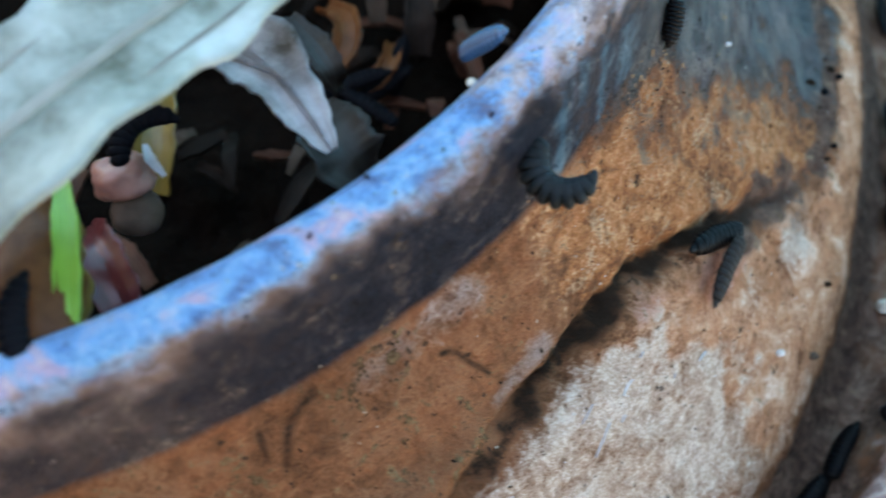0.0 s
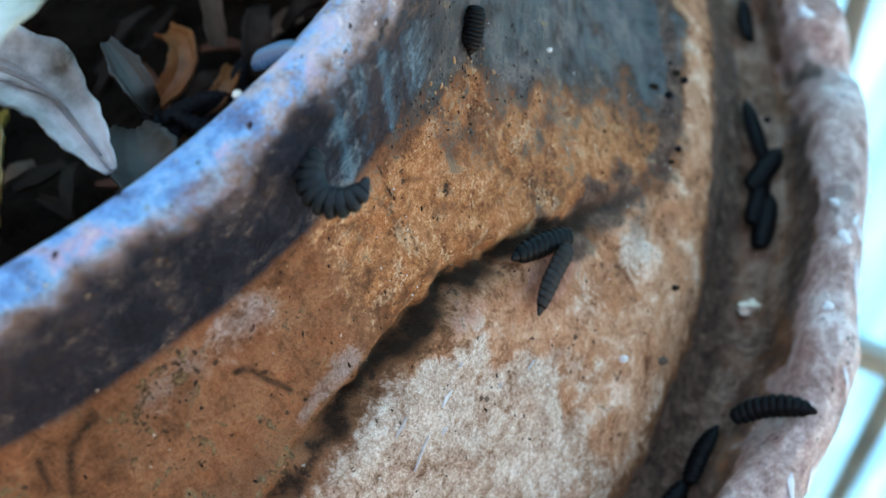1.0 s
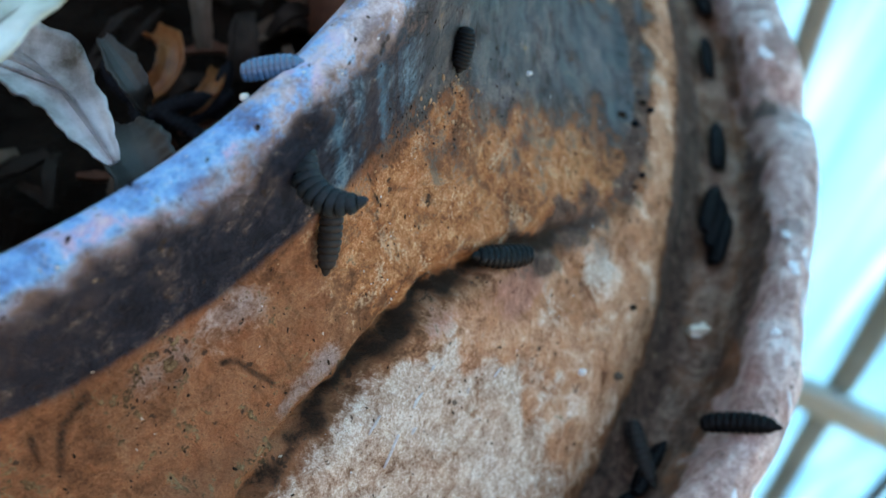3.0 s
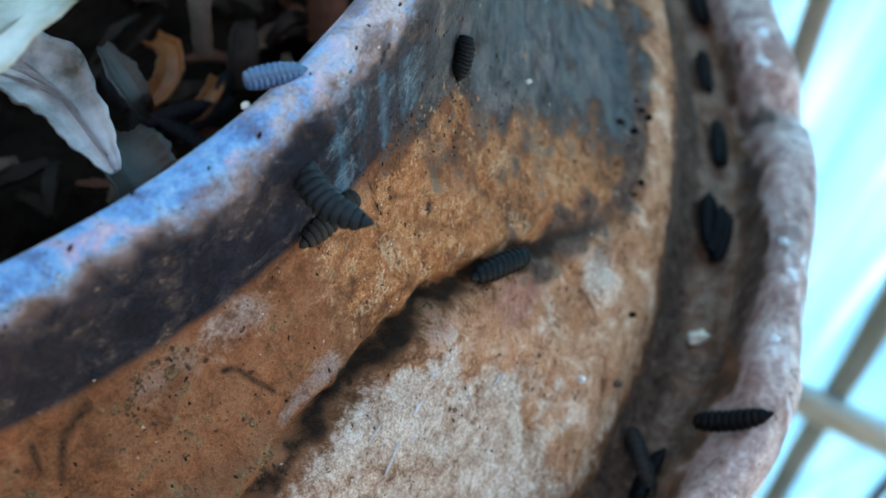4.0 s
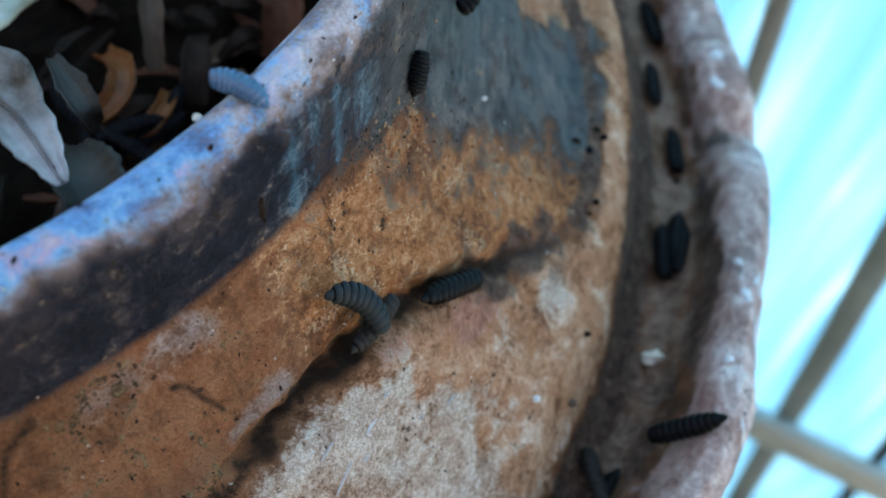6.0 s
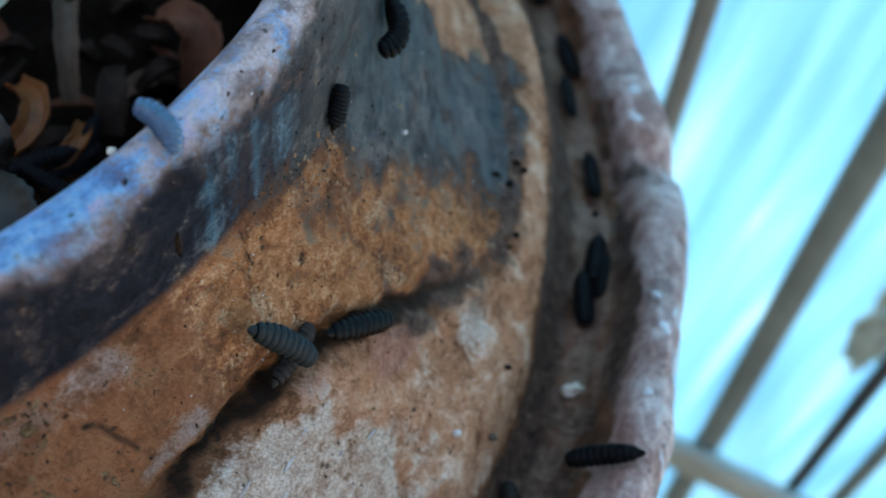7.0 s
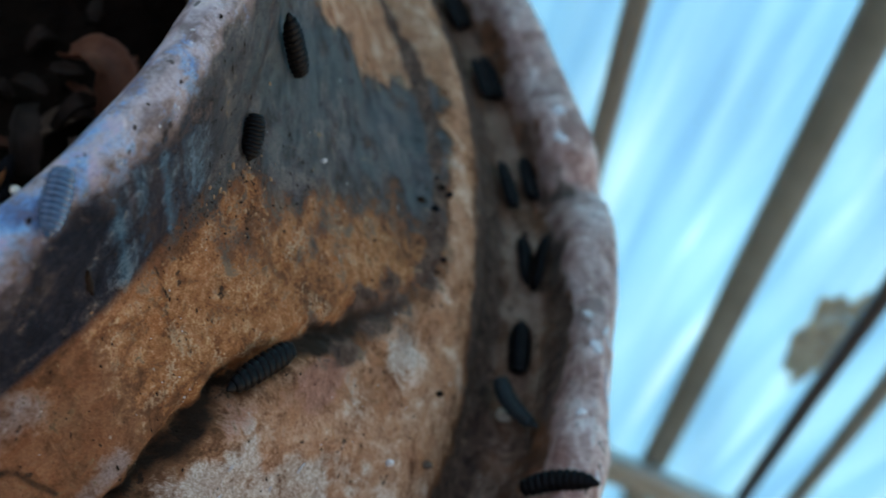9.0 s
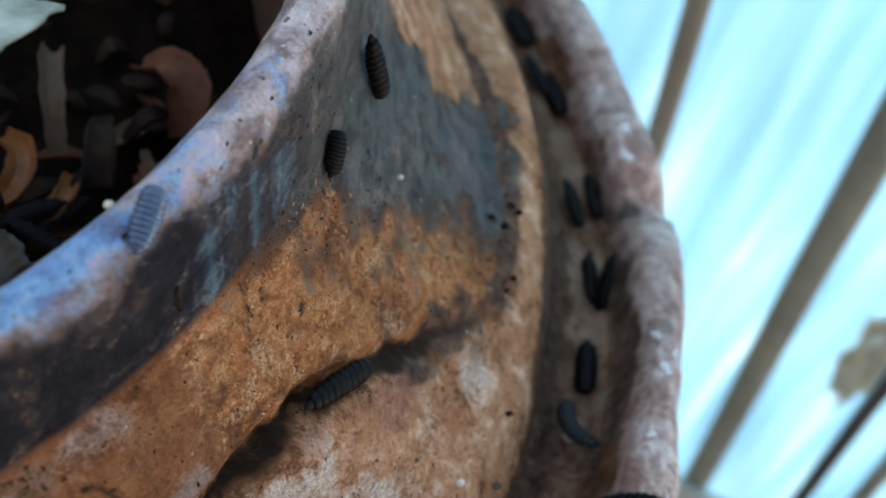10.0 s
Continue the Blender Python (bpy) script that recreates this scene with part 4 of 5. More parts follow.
larva("brownish pointed larva clinging beside the curled one", [(0, (-38.6, .2168), (-37.4, .2176), 30, 0, -.012, (.74, -.62, .25)), (2.0, (-38.6, .2168), (-38.4, .2186), 20, 0, -.010, (.74, -.62, .25)), (2.3, (-39.4, .2170), (-40.4, .2225), 10, 0, -.001, (.35, -.60, .72)), (2.7, (-39.6, .2172), (-41.0, .2245), 10, 0, 0, (.35, -.60, .72)), (3.8, (-38.08, 0.2181), (-41.54, 0.2179), 0, 0, .001, (.35, -.60, .72)), (4.1, (-38.08, 0.2181), (-41.54, 0.2179), 0, 0, .001, (.35, -.60, .72)), (4.2, (-38.0, .2300), (-39.2, .2345), 10, 0, .004, (.6, -.5, .62)), (4.3, (-34.83, 0.2413), (-38.45, 0.2412), 10, 0, .0012, (.6, -.5, .62)), (5.2, (-34.83, 0.2413), (-38.45, 0.2412), 10, 0, .0012, (.6, -.5, .62)), (6.5, (-35.83, 0.2353), (-38.98, 0.2364), 10, 0, .0005, (.6, -.5, .62)), (7.4, (-34.4, .2390), (-38.0, .2416), 10, 0, -.0030, (.6, -.5, .62)), (8.0, (-34.8, .2390), (-37.9, .2425), 10, 0, -.0026, (.6, -.5, .62)), (8.2, (-39.0, .2405), (-41.5, .2440), 10, 0, -.0005, (.6, -.5, .62)), (8.5, (-50.0, .2440), (-54.0, .2490), 10, 0, .001, (.6, -.5, .62)), (10, (-52.0, .2460), (-56.0, .2520), 10, 0, .001, (.6, -.5, .62))], .0185, .0060, LARVA_PALE)
larva("small dark larva clinging to the wall foot", [(0, (-23.3, .2178), (-25.5, .2196), 10, 0, .0006, (.55, -.50, .60))], .0112, .0062)
FACE = (.30, -.50, .80)
larva("dark ridged larva creeping down the wall", [(0, (-11.0, .2178), (-9.0, .2150), -20, 0, .002, FACE), (5.2, (-13.0, .2188), (-10.0, .2160), -40, 0, .002, FACE), (6.5, (-18.07, 0.2217), (-15.24, 0.2201), -120, 0, .002, FACE), (7, (-17.2, 0.2214), (-13.78, 0.2195), -125, 0, .002, FACE), (7.5, (-18.75, 0.2202), (-16.24, 0.2175), -125, 0, .002, FACE), (8, (-19.86, 0.22), (-14.52, 0.2177), -105, 0, .002, FACE), (8.5, (-15.6, .2205), (-14.6, .2170), -20, 0, .001, FACE), (9.2, (-16.0, .2218), (-15.8, .2168), 0, 0, .001, FACE), (10, (-16.0, .2222), (-15.8, .2169), 0, 0, .001, FACE)], .0200, .0066)
larva("dark larva dropping off the rim into the gutter", [(0, (-10.0, .2150), (-12.6, .2185), 25), (6.3, (-11.0, .2172), (-14.0, .2205), 25), (7.8, (-11.4, .2180), (-14.4, .2215), 30), (8.1, (-12.0, .2200), (-15.2, .2290), 60), (8.2, (-15.0, .238), (-17.5, .246), 80, 0, .008), (8.3, (-12.0, .280), (-15.0, .287), 60, 0, .006), (8.45, (-6.2, .3084), (-10.6, .3092), 14), (10, (-6.1, .3084), (-10.7, .3092), 14)], .0205, .0064)
UP = (.12, -.12, 1)
larva("glossy larva with painted blue sky sheen crawling over the rolled rim", [(0, (-38.89, 0.1934, 0.556), (-37.68, 0.2017, 0.5665), 10, 0, -0.0008, UP), (1.0, (-38.19, 0.1954, 0.556), (-37.07, 0.2078, 0.5665), 10, 0, -0.0008, UP), (1.5, (-38.84, 0.1953, 0.556), (-37.45, 0.2047, 0.5665), 10, 0, -0.0008, UP), (2.5, (-39.55, 0.1967, 0.56), (-37.73, 0.2069, 0.5665), 10, 0, -0.0008, UP), (4.0, (-40.74, 0.1993, 0.5665), (-37.48, 0.208, 0.5665), 10, 0, -0.0008, UP), (5.0, (-39.66, 0.2004, 0.5665), (-36.61, 0.2103, 0.5665), 10, 0, -0.0008, UP), (6.5, (-39.91, 0.2044, 0.5695), (-39.95, 0.2106, 0.568), 85, 0, .0004, (.35, -.30, 1)), (7.0, (-39.58, 0.2045, 0.5695), (-39.93, 0.2111, 0.568), 85, 0, .0004, (.35, -.30, 1)), (7.5, (-39.7, 0.2052, 0.5695), (-40.32, 0.2117, 0.568), 85, 0, .0004, (.35, -.30, 1)), (8.5, (-39.8, 0.2080, .5690), (-41.8, 0.2134, .5645), 10, 0, 0.0004, (.35, -.30, 1)), (10, (-39.9, 0.2092, .5690), (-42.7, 0.2136, .5645), 0, 0, 0, (.35, -.30, 1))], .0132, .0058, LARVA_SKY_SHEEN)
LIP = (.25, -.15, 1)
larva("dark larva crossing the outer lip", [(0, (-29.16, 0.3115, 0.43), (-27.99, 0.331, 0.4405), 52, 0, .0012, LIP), (1.0, (-29.16, 0.3115, 0.43), (-27.99, 0.331, 0.4405), 52, 0, .0012, LIP), (1.5, (-28.42, 0.3142, 0.43), (-27.74, 0.3352, 0.4405), 55, 0, .0012, LIP), (2.0, (-28.2, 0.3171, 0.43), (-27.55, 0.3376, 0.4405), 50, 0, .0012, LIP), (2.5, (-28.26, 0.3162, 0.43), (-27.64, 0.3374, 0.4405), 44, 0, .0012, LIP), (4, (-27.41, 0.3151, 0.43), (-26.57, 0.3301, 0.4405), -20, 0, .0012, LIP), (4.5, (-27.43, 0.3129, 0.43), (-26.46, 0.3288, 0.4405), -14, 0, .0012, LIP), (5, (-26.9, 0.3146, 0.43), (-25.7, 0.3304, 0.4405), -8, 0, .0012, LIP), (6.5, (-27.07, 0.3134, 0.43), (-25.7, 0.3278, 0.4405), 0, 0, .0012, LIP), (7, (-26.8, 0.3121, 0.43), (-25.89, 0.3289, 0.4405), 12, 0, .0012, LIP), (7.5, (-26.77, 0.3136, 0.43), (-26.5, 0.3338, 0.4405), 24, 0, .0012, LIP), (8, (-26.77, 0.3168, 0.43), (-25.97, 0.3357, 0.4405), 40, 0, .0012, LIP), (10, (-26.77, 0.3168, 0.43), (-25.97, 0.3357, 0.4405), 40, 0, .0012, LIP)], .0235, .0068)
gutter_larva([(0, (-9.6, .3042), (-6.0, .2990), 10), (1.0, (-9.4, .3042), (-6.1, .2990), 10), (2.5, (-8.8, .3035), (-4.5, .3042), 0), (5.0, (-6.4, .3077), (-2.0, .3077), 0), (7.5, (-4.9, .3075), (.7, .3077), 4), (8.2, (-3.4, .3130), (1.4, .3130), 8), (10, (-3.3, .3135), (1.5, .3132), 8)], .0205, .0068)
gutter_larva([(0, (-12.6, .3016), (-8.6, .3125), 0), (1.0, (-12.5, .3016), (-8.7, .3125), 0), (2.5, (-13.0, .3013), (-9.4, .3065), 6), (5.0, (-14.0, .3047), (-9.9, .3020), 6), (7.5, (-16.5, .3078), (-12.2, .3045), 4), (8.5, (-17.7, .3093), (-13.4, .3085), 0), (10, (-17.7, .3093), (-13.4, .3085), 0)], .0205, .0070)
gutter_larva([(0, (-17.2, .3075), (-11.6, .3110), 0), (1.0, (-17.1, .3075), (-11.6, .3110), 0), (2.5, (-16.6, .3083), (-11.2, .3125), 0), (5.0, (-14.8, .3105), (-9.9, .3145), 0), (7.5, (-12.7, .3130), (-8.8, .3150), 0), (8.3, (-10.82, 0.3151), (-7.62, 0.3183), 10), (10, (-10.82, 0.3151), (-7.62, 0.3183), 10)], .0205, .0064)
gutter_larva([(0, (-15.8, .3025), (-10.4, .3065), 0), (2.5, (-15.0, .3030), (-9.8, .3078), 0), (5.0, (-14.3, .3075), (-9.6, .3100), 0), (7.5, (-12.1, .3090), (-7.8, .3118), 0), (8.2, (-10.4, .3080), (-6.0, .3080), 0), (8.8, (-4.3, .3036), (-.6, .3010), 0), (10, (-4.2, .3036), (-.8, .3008), 0)], .0205, .0066)
gutter_larva([(0, (-.1, .3038), (3.9, .3065), 10), (2.5, (-.1, .3038), (3.9, .3065), 10), (5.0, (-1.4, .3029), (2.7, .3035), 0), (6.5, (.6, .3010), (4.6, .3030), 0), (7.5, (2.6, .3020), (6.6, .3040), 0), (10, (7.8, .3030), (11.4, .3015), 0)], .0200, .0066)
gutter_larva([(0, (6.0, .3110), (10.0, .3095), 0), (5.0, (6.0, .3125), (10.4, .3125), 0), (7.5, (6.2, .3109), (10.6, .3101), 0), (10, (6.3, .3108), (10.6, .3115), 0)], .0210, .0070)
gutter_larva([(0, (12.5, .3035), (16.8, .305), 6)], .0205, .0066)
gutter_larva([(0, (13.4, .3105), (17.8, .3115), -8)], .0210, .0066)
gutter_larva([(0, (17.5, .300), (21.5, .302), 12)], .0200, .0062)
gutter_larva([(0, (20.5, .308), (25.0, .310), 0)], .0210, .0066)
gutter_larva([(0, (-32.2, .3095), (-28.0, .3105), 24)], .0195, .0058)
gutter_larva([(0, (-35.6, .3035), (-31.8, .3060), -10)], .0205, .0060)
gutter_larva([(0, (-38.0, .310), (-42.4, .309), 10)], .0205, .0060)


# ---- the compost and what lies in it ----
def build_compost():
    rs, ts = np.linspace(0.0, .1965, 60), np.linspace(0, 360, 200)[:-1]
    tt, rr = np.meshgrid(ts, rs, indexing="ij")
    x = AXIS[0] + rr.ravel() * np.cos(np.radians(tt.ravel()))
    y = AXIS[1] + rr.ravel() * np.sin(np.radians(tt.ravel()))
    p = np.stack([x, y, np.full_like(x, .432)], -1)
    p[:, 2] += fbm(p, .05, 4, 81) * .05 + fbm(p, .012, 3, 82) * .012
    tagged(mesh_object("compost", p, grid_faces(len(ts), len(rs), True), COMPOST), "wet compost filling the bin, deep shade put into its dark colour", "compost", kind="stuff")


def strip(name, line, widths, curl, mat, label, category, thick=.0006, seed=0, group="", parent=None, ragged=0.0):
    """A leaf or peel: a thick strip along a line of places, curled across, with a wavy edge."""
    line = [Vector(q) for q in line]
    n, across = 40, 12
    pts = []
    for k in range(n + 1):
        u = k / n * (len(line) - 1)
        i = min(int(u), len(line) - 2)
        f = u - i
        p0, p1, p2, p3 = line[max(i - 1, 0)], line[i], line[i + 1], line[min(i + 2, len(line) - 1)]
        pts.append(0.5 * ((2 * p1) + (p2 - p0) * f + (2 * p0 - 5 * p1 + 4 * p2 - p3) * f * f + (3 * p1 - p0 - 3 * p2 + p3) * f ** 3))
    rnd = random.Random(seed)
    ph = [rnd.uniform(0, 6) for _ in range(4)]
    top, bot = [], []
    for k, q in enumerate(pts):
        way = (pts[min(k + 1, n)] - pts[max(k - 1, 0)]).normalized()
        side = way.cross(Vector((0, 0, 1))).normalized()
        up = side.cross(way)
        w = float(np.interp(k / n, np.linspace(0, 1, len(widths)), widths))
        for j in range(across + 1):
            v = j / across * 2 - 1
            wave = .06 * math.sin(k * .6 + ph[0]) * v + .04 * math.sin(k * 1.3 + ph[1] + 2 * v)
            wave += ragged * (math.sin(k * 2.3 + ph[2] * (1 + v)) * .5 + math.sin(k * .9 + 3 * v + ph[1]) * .7 + math.sin(k * 4.1 + ph[0] - v) * .35)
            vein = .0003 * math.cos(v * 14 + ph[2])
            c = q + side * (w / 2 * (v + wave * abs(v))) + up * (curl * w * (v * v - .4) + vein + w * .05 * math.sin(k * .35 + ph[3]) * v)
            top.append(c + up * thick)
            bot.append(c - up * thick)
    cols = across + 1
    f1 = grid_faces(n + 1, cols)
    f2 = f1[:, ::-1] + len(top)
    rim_idx = list(range(cols)) + [k * cols + across for k in range(1, n + 1)] + [n * cols + j for j in range(across - 1, -1, -1)] + [k * cols for k in range(n - 1, 0, -1)]
    sides = [(a, b, b + len(top), a + len(top)) for a, b in zip(rim_idx, rim_idx[1:] + rim_idx[:1])]
    ob = mesh_object(name, top + bot, [tuple(q) for q in f1] + [tuple(q) for q in f2] + sides, mat, parent)
    return ob if parent is not None else tagged(ob, label, category, group)


def leaf(name, line, widths, curl, mat, vein_mat, label, thick, seed, veins, ragged=0.0):
    """A large leaf: its blade, its midrib and side veins."""
    thing = tagged(new(name), label, "leaf")
    strip("blade", line, widths, curl, mat, "", "", thick, seed, parent=thing, ragged=ragged)
    low = [Vector(q) + Vector((0, 0, thick * 1.3 - curl * w * .4)) for q, w in zip(line, widths)]
    if veins:
        strip("midrib", low, [max(.0006, w * .07) for w in widths], -.3, vein_mat, "", "", thick, seed + 1, parent=thing)
    for v in veins:
        side = [Vector(q) + Vector((v * w * .7, -v * w * .7, thick * 1.2 + curl * w * (v * v * 1.0 - .4))) for q, w in zip(line, widths)]
        strip("side_vein", side[1:-1], [.0005, .0008, .0005], -.3, vein_mat, "", "", thick * .7, seed + 2, parent=thing)
    return thing


def lump(name, at, size, mat, label, category, seed=0, rough=.25, turn=0.0, group=""):
    """A scrap: an uneven rounded lump with dents."""
    bm = bmesh.new()
    bmesh.ops.create_icosphere(bm, subdivisions=4, radius=1.0)
    co = np.array([v.co[:] for v in bm.verts])
    k = 1 + rough * (fbm(co + seed * 7.1, 1.1, 3, seed) * 2 + fbm(co + seed * 3.3, .35, 2, seed + 5) * .6)
    rot = Matrix.Rotation(radians(turn), 3, "Z") @ Matrix.Rotation(seed * .7, 3, "X")
    for v, f in zip(bm.verts, k):
        c = v.co * f
        v.co = rot @ Vector((c.x * size[0], c.y * size[1], c.z * size[2]))
    me = bpy.data.meshes.new(name)
    bm.to_mesh(me)
    bm.free()
    me.materials.append(mat)
    smooth(me)
    ob = new(name, me)
    ob.location = at
    return tagged(ob, label, category, group)


build_compost()
leaf("husk_leaf", [(-.090, .104, .568), (-.075, .120, .580), (-.057, .138, .584), (-.040, .156, .584), (-.026, .171, .582), (-.013, .188, .578), (-.004, .204, .572)], [.030, .034, .034, .032, .030, .028, .024], .12, LEAF, LEAF_VEIN, "broad pale green dry husk lying across the bin", .0007, 3, (-.3, .3), .02)
leaf("bleached_leaf", [(-.056, .178, .545), (-.041, .177, .551), (-.027, .1715, .550), (-.0205, .1650, .547), (-.0150, .1580, .544), (-.0115, .1535, .542)], [.015, .019, .017, .013, .008, .0025], .25, LEAF_WHITE, LEAF_WHITE, "curled bleached leaf with a torn pointed tip", .0005, 5, (-.35, .3), .035)
rind = tagged(new("fruit_rind"), "orange fruit rind against the bin wall", "rind")
strip("peel", [(-.072, .140, .545), (-.068, .126, .552), (-.066, .110, .552), (-.066, .099, .545)], [.014, .020, .022, .016], -.2, PEEL, "", "", .0010, 7, parent=rind)
strip("pith", [(-.072, .140, .5430), (-.068, .126, .5500), (-.066, .110, .5500), (-.066, .099, .5430)], [.015, .021, .023, .017], -.2, YELLOW, "", "", .0008, 7, parent=rind)
strip("green_rind", [(-.064, .142, .548), (-.060, .128, .553), (-.058, .112, .551), (-.058, .102, .545)], [.003, .005, .005, .003], .1, LIME, "bright green strip of rind", "rind", .0012, 8)
strip("yellow_rind", [(-0.0689, 0.2300, 0.4610), (-0.0677, 0.2162, 0.4702), (-0.0666, 0.2024, 0.4702), (-0.0666, 0.1909, 0.4610)], [.008, .012, .012, .007], .3, YELLOW, "dull yellow strip of rind", "rind", .001, 9)
strip("red_peel", [(-.066, .146, .522), (-.061, .137, .530), (-.056, .128, .530), (-.052, .120, .524)], [.006, .010, .010, .006], .3, RED, "dark red curled peel", "peel", .001, 10)
lump("fruit_scrap", (-.058, .157, .526), (.0075, .006, .0055), PINK, "tan lumpy scrap of fruit flesh", "scrap", 2, .45, 20)
strip("eggshell", [(-.053, .162, .531), (-.051, .157, .533), (-.048, .154, .531)], [.0008, .0024, .0010], .3, WHITE, "small white splinter of eggshell", "eggshell", .0004, 12)
lump("round_scrap", (-.056, .152, .520), (.006, .0055, .005), STEM, "rounded pale brown cut stem end", "scrap", 5, .2)
strip("orange_peel", [(-0.0229, 0.2599, 0.4576), (-0.0160, 0.2495, 0.4645), (-0.0160, 0.2380, 0.4645), (-0.0229, 0.2311, 0.4599)], [.006, .008, .008, .006], .4, PEEL, "curled orange peel on the compost", "peel", .0009, 13)
strip("orange_peel", [(-0.0114, 0.2266, 0.4576), (-0.0056, 0.2300, 0.4622), (-0.0022, 0.2369, 0.4622), (-0.0022, 0.2461, 0.4576)], [.004, .006, .006, .004], .4, PEEL, "curled orange peel on the compost", "peel", .0009, 14)
strip("dry_twig", [(-0.0102, 0.2944, 0.4587), (-0.0091, 0.2794, 0.4702), (-0.0079, 0.2656, 0.4679), (-0.0068, 0.2553, 0.4564)], [.006, .007, .007, .005], .5, STEM, "pale brown dry twig on the compost", "twig", .001, 15)
strip("grey_leaf", [(0.0070, 0.2691, 0.4576), (0.0059, 0.2599, 0.4645), (0.0059, 0.2507, 0.4633), (0.0059, 0.2438, 0.4553)], [.002, .007, .010, .007], .2, BARK, "grey brown dead leaf", "leaf", .0006, 16)
strip("grey_leaf", [(-0.0056, 0.1708, 0.5), (-0.0102, 0.173, 0.508), (-0.0148, 0.1812, 0.508), (-0.0189, 0.1945, 0.5)], [.008, .018, .017, .008], .25, GREY_LEAF, "broad grey dead leaf over the compost", "leaf", .0006, 31)
strip("grey_leaf", [(-0.0278, 0.222, 0.5), (-0.0203, 0.2079, 0.506), (-0.016, 0.2007, 0.506), (-0.0148, 0.1996, 0.498)], [.003, .008, .007, .003], .3, GREY_LEAF, "narrow grey dead leaf over the compost", "leaf", .0006, 32)
strip("brown_leaf", [(0.0162, 0.2875, 0.4610), (0.0254, 0.2794, 0.4702), (0.0312, 0.2714, 0.4679), (0.0300, 0.2622, 0.4564)], [.006, .012, .013, .008], .35, RUSSET, "reddish brown dead leaf", "leaf", .0006, 17)


def scatter():
    """Small dark scraps, chips and stems over the compost."""
    rnd = random.Random(4)
    for k in range(70):
        a, r = radians(rnd.uniform(-78, 18)), .195 * math.sqrt(rnd.uniform(.25, .9))
        x, y = AXIS[0] + r * math.cos(a), AXIS[1] + r * math.sin(a)
        z = .442 + rnd.uniform(-.004, .012)
        w, l = rnd.uniform(.003, .008), rnd.uniform(.008, .024)
        t = rnd.uniform(0, 6.28)
        dx, dy = math.cos(t) * l / 2, math.sin(t) * l / 2
        mat = rnd.choice((BARK, BARK, BARK, BARK, STEM, RUSSET, RUSSET))
        strip("scrap", [(x - dx, y - dy, z), (x, y, z + rnd.uniform(.001, .005)), (x + dx, y + dy, z + rnd.uniform(-.004, .004))], [w * .5, w, w * .4], rnd.uniform(-.2, .5), mat, "brown scrap of rotting plant waste on the compost", "scrap", .0006, 100 + k, "compost scraps")


scatter()


def heap_larva(x, y, z, turn, bend):
    thing = new("larva")
    tagged(thing, "black larva half buried in the compost", "larva", "larvae in the compost")
    for k, (me, m) in enumerate(zip(larva_meshes(.020, .0056, LARVA_DULL), chain(.020, bend))):
        ob = new("head" if k == 0 else "tail_segment" if k == SEGMENTS - 1 else "segment", me)
        ob.parent = thing
        ob.matrix_basis = m
    thing.matrix_basis = pose(x, y, z, 12, -8, turn)


for x, y, z, turn, bend in ((-0.0298, 0.2369, 0.4610, 130, 30), (-0.0229, 0.2254, 0.4645, 100, 10), (-0.0114, 0.2266, 0.4645, 20, 20), (-0.0045, 0.2288, 0.4610, 35, -10), (-0.0183, 0.2173, 0.4599, 60, 30), (-0.0091, 0.2185, 0.4645, 150, -20), (0.0001, 0.2369, 0.4599, 80, 10)):
    heap_larva(x, y, z, turn, bend)
heap_larva(-0.0497, 0.1568, 0.54, 40, 150)
heap_larva(-0.0595, 0.1032, 0.566, 100, 70)


def on_clay(theta, r, rise=0.0):
    return Vector(clay_shape(np.array([theta]), np.array([r]))[0]) + Vector(normal_at(theta, r)) * rise


lump("white_crumb", on_clay(-20.3, .308, .0026), (.0034, .0030, .0026), PELLET, "small white crumb lying in the gutter", "crumb", 21, .95)
for spot_t, spot_r, spot_s in ((-11.97, .2690, .0016), (-10.12, .2739, .0014), (-15.72, .2736, .0011), (-5.85, .3100, .0015)):
    lump("dropping", on_clay(spot_t, spot_r, .0004), (spot_s, spot_s * .8, .0008), LARVA_DULL, "small dark dropping stuck on the clay", "dropping", 31, .5)
lump("white_speck", on_clay(-41.02, 0.2015, .0005), (.0010, .0009, .0008), PELLET, "tiny white speck stuck on the rolled rim", "speck", 23, .4)
lump("pale_grain", on_clay(-30.1, .278, .0006), (.0012, .0010, .0008), CHALK, "pale grain stuck on the collar", "crumb", 24, .4)
lump("pale_grain", on_clay(-18.4, .234, .0005), (.0009, .0008, .0006), CHALK, "pale grain stuck on the grey silt", "crumb", 25, .4)
lump("pale_crumb", on_clay(-28.0, .2865, .001), (.0016, .0014, .001), STEM, "pale crumb of mud on the ridge", "crumb", 22, .5)


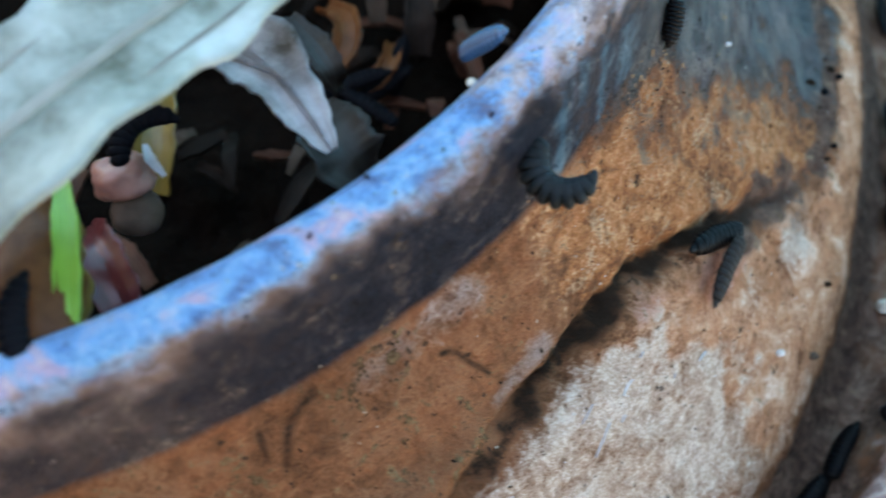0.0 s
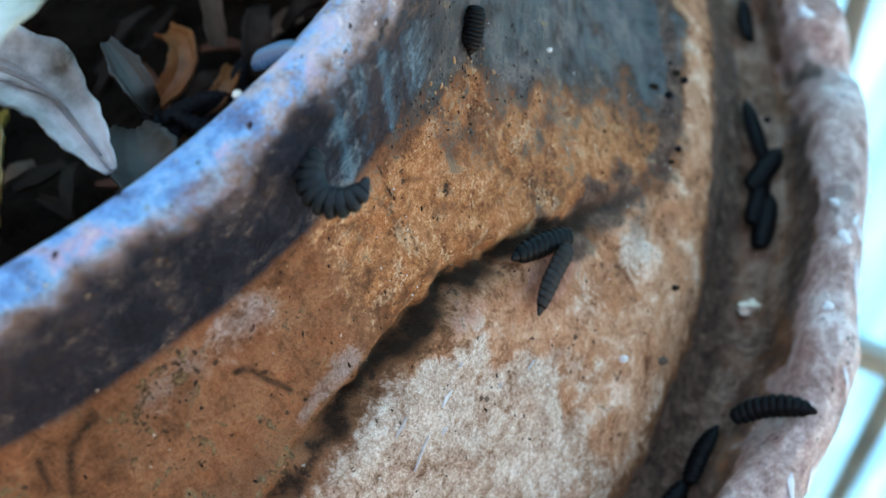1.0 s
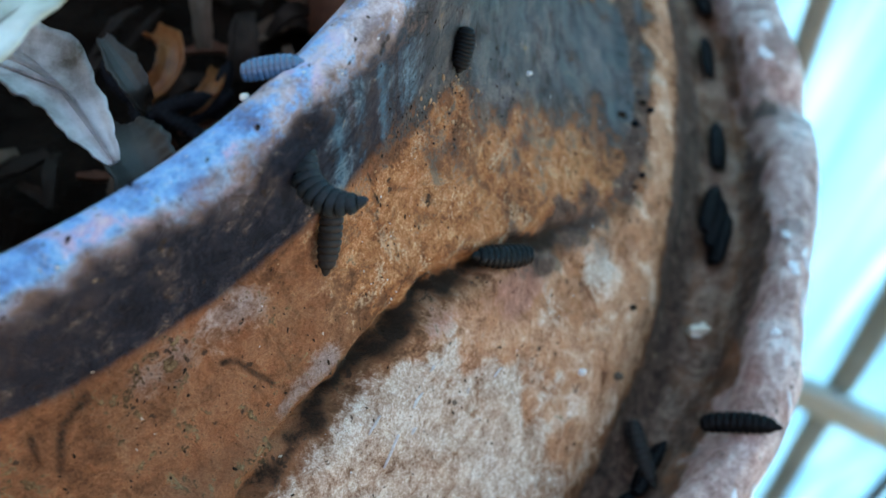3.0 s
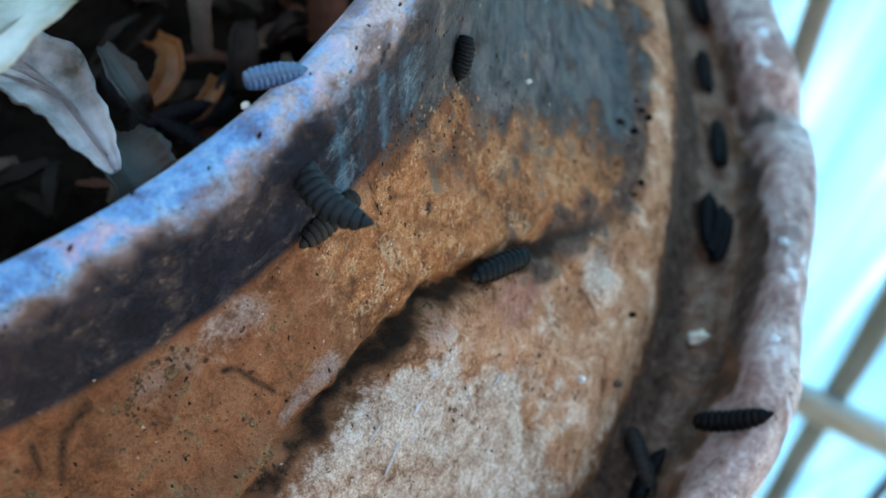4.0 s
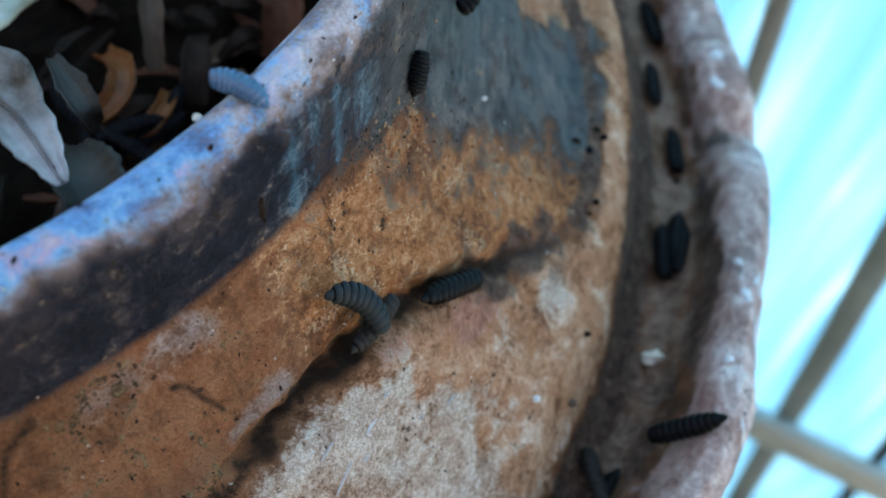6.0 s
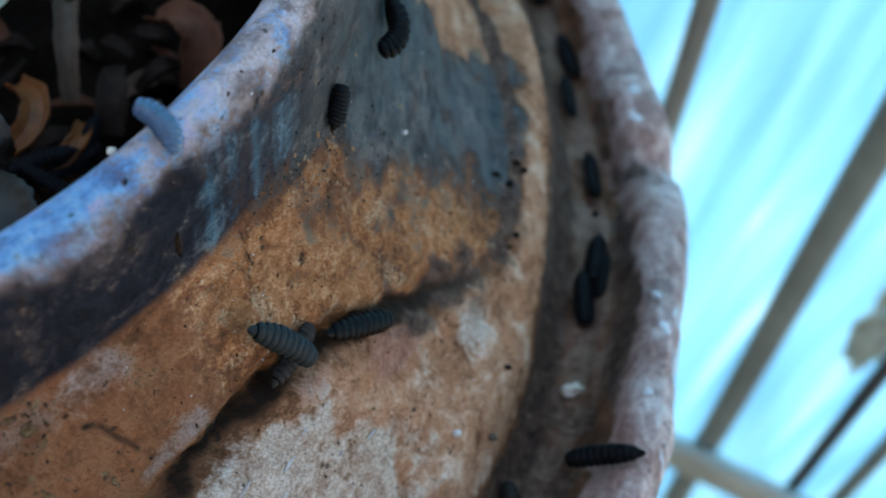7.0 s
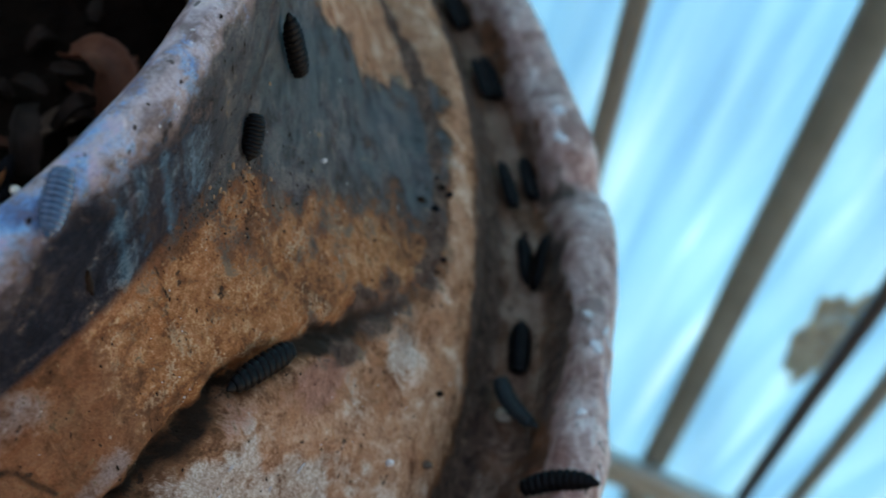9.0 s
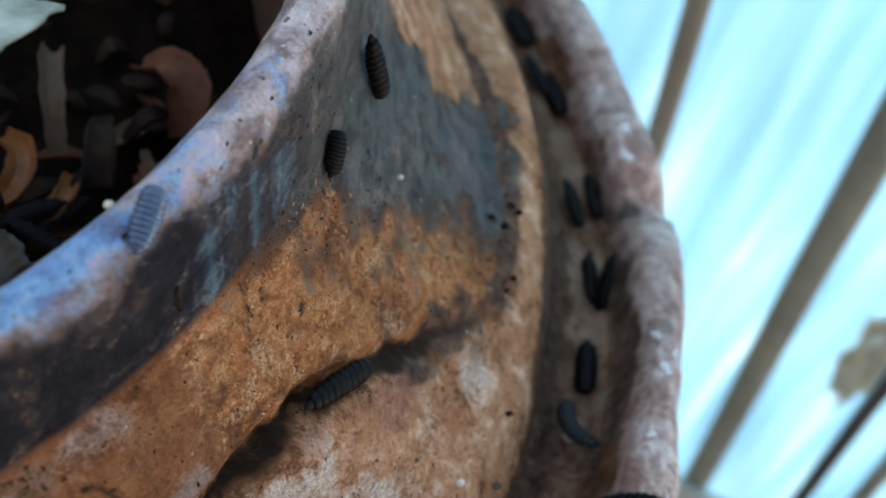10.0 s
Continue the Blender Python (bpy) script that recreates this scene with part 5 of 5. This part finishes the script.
def crumbs(name, count, spots, sizes, mat, label, seed, long=1.0):
    """Loose crumbs stuck to the clay, joined into one object."""
    rnd = random.Random(seed)
    bm = bmesh.new()
    bmesh.ops.create_icosphere(bm, subdivisions=1, radius=1.0)
    ball, tris = np.array([v.co[:] for v in bm.verts]), np.array([[v.index for v in f.verts] for f in bm.faces])
    bm.free()
    verts, faces = [], []
    for k in range(count):
        t0, r0, dt, dr = rnd.choice(spots)
        t, r = rnd.gauss(t0, dt), rnd.gauss(r0, dr)
        s = sizes[0] + (sizes[1] - sizes[0]) * rnd.random() ** 2.5
        c = np.array(on_clay(t, r, s * .1))
        n, turn = np.array(normal_at(t, r)), rnd.uniform(0, 6.28)
        x = np.cross(n, (math.cos(turn), math.sin(turn), .3))
        x /= np.linalg.norm(x)
        frame3 = np.stack([x * long, np.cross(n, x) * .7, n * .32])
        shape = ball @ frame3 * np.array([rnd.uniform(.7, 1.3) for _ in range(3)]) * (1 + .5 * fbm(ball + k * 3.1, .8, 2, k)[:, None])
        faces += [tuple(int(v) + len(verts) for v in f) for f in tris]
        verts += list(c + shape * s)
    tagged(mesh_object(name, verts, faces, mat), label, "crumbs", kind="stuff")


crumbs("mud_crumbs", 80, [(-27.5, .2205, 1.0, .0016), (-28.5, .2220, 1.3, .002), (-26.5, .2230, 1.2, .002), (-31.5, .2195, 2.5, .0010), (-36, .2188, 5, .0006)], (.00012, .00075), MUD, "ochre crumbs of dry mud stuck to the collar", 31)
crumbs("dark_droppings", 760, [(-34, .228, 6, .006), (-47, .230, 6, .007), (-55, .228, 4, .006), (-30, .262, 6, .010), (-40, .256, 6, .008), (-14, .272, 4, .003), (-31, .2185, 3, .0008), (-27, .216, 3, .0008)], (.00010, .00046), DROPPING, "tiny dark droppings scattered over the mud", 32, 1.6)
crumbs("pale_grit", 200, [(-36, .232, 8, .008), (-46, .250, 5, .008), (-30, .268, 6, .008), (-12, .250, 5, .012), (-14, .306, 8, .004), (-38, .2075, 9, .0028), (-26, .2110, 5, .002)], (.0001, .00045), CHALK, "pale grit scattered over the mud", 33)
crumbs("mud_flakes", 60, [(-26.4, .2225, 1.1, .0018), (-27.4, .2210, 1.3, .0014), (-25.6, .2260, 1.2, .0018), (-20.2, .2505, 1.4, .0030)], (.00020, .0010), MUD, "pale ochre flakes of mud breaking off the grey silt", 34, 1.3)
crumbs("soil_specks", 200, [(-25.5, .2215, 1.8, .0020), (-27.0, .2235, 2.0, .0025), (-22.5, .2320, 2.5, .0040), (-19.5, .2560, 2.4, .0040), (-14.5, .2690, 2.0, .0030)], (.00012, .00055), DROPPING, "dark damp specks of soil along the edge of the silt", 35, 1.5)
for t, r, s in ((-11.9, .2640, .0016), (-9.9, .2712, .0014), (-16.8, .2730, .0011), (-23.9, .2830, .0014), (-9.2, .2690, .0008), (-13.4, .2680, .0007), (-18.8, .2520, .0007)):
    lump("dark_crumb", on_clay(t, r, s * .3), (s, s * .7, s * .5), DROPPING, "dark crumb of soil stuck on the collar", "crumb", int(-t * 10), .5, group="dark crumbs")


# ---- what moves ----
def motions():
    for thing, rows in MOVES:
        last = rows[-1]
        if last[0] < 10:
            rows = rows + [(10.0, last[1])]
        walk(thing, rows)


motions()
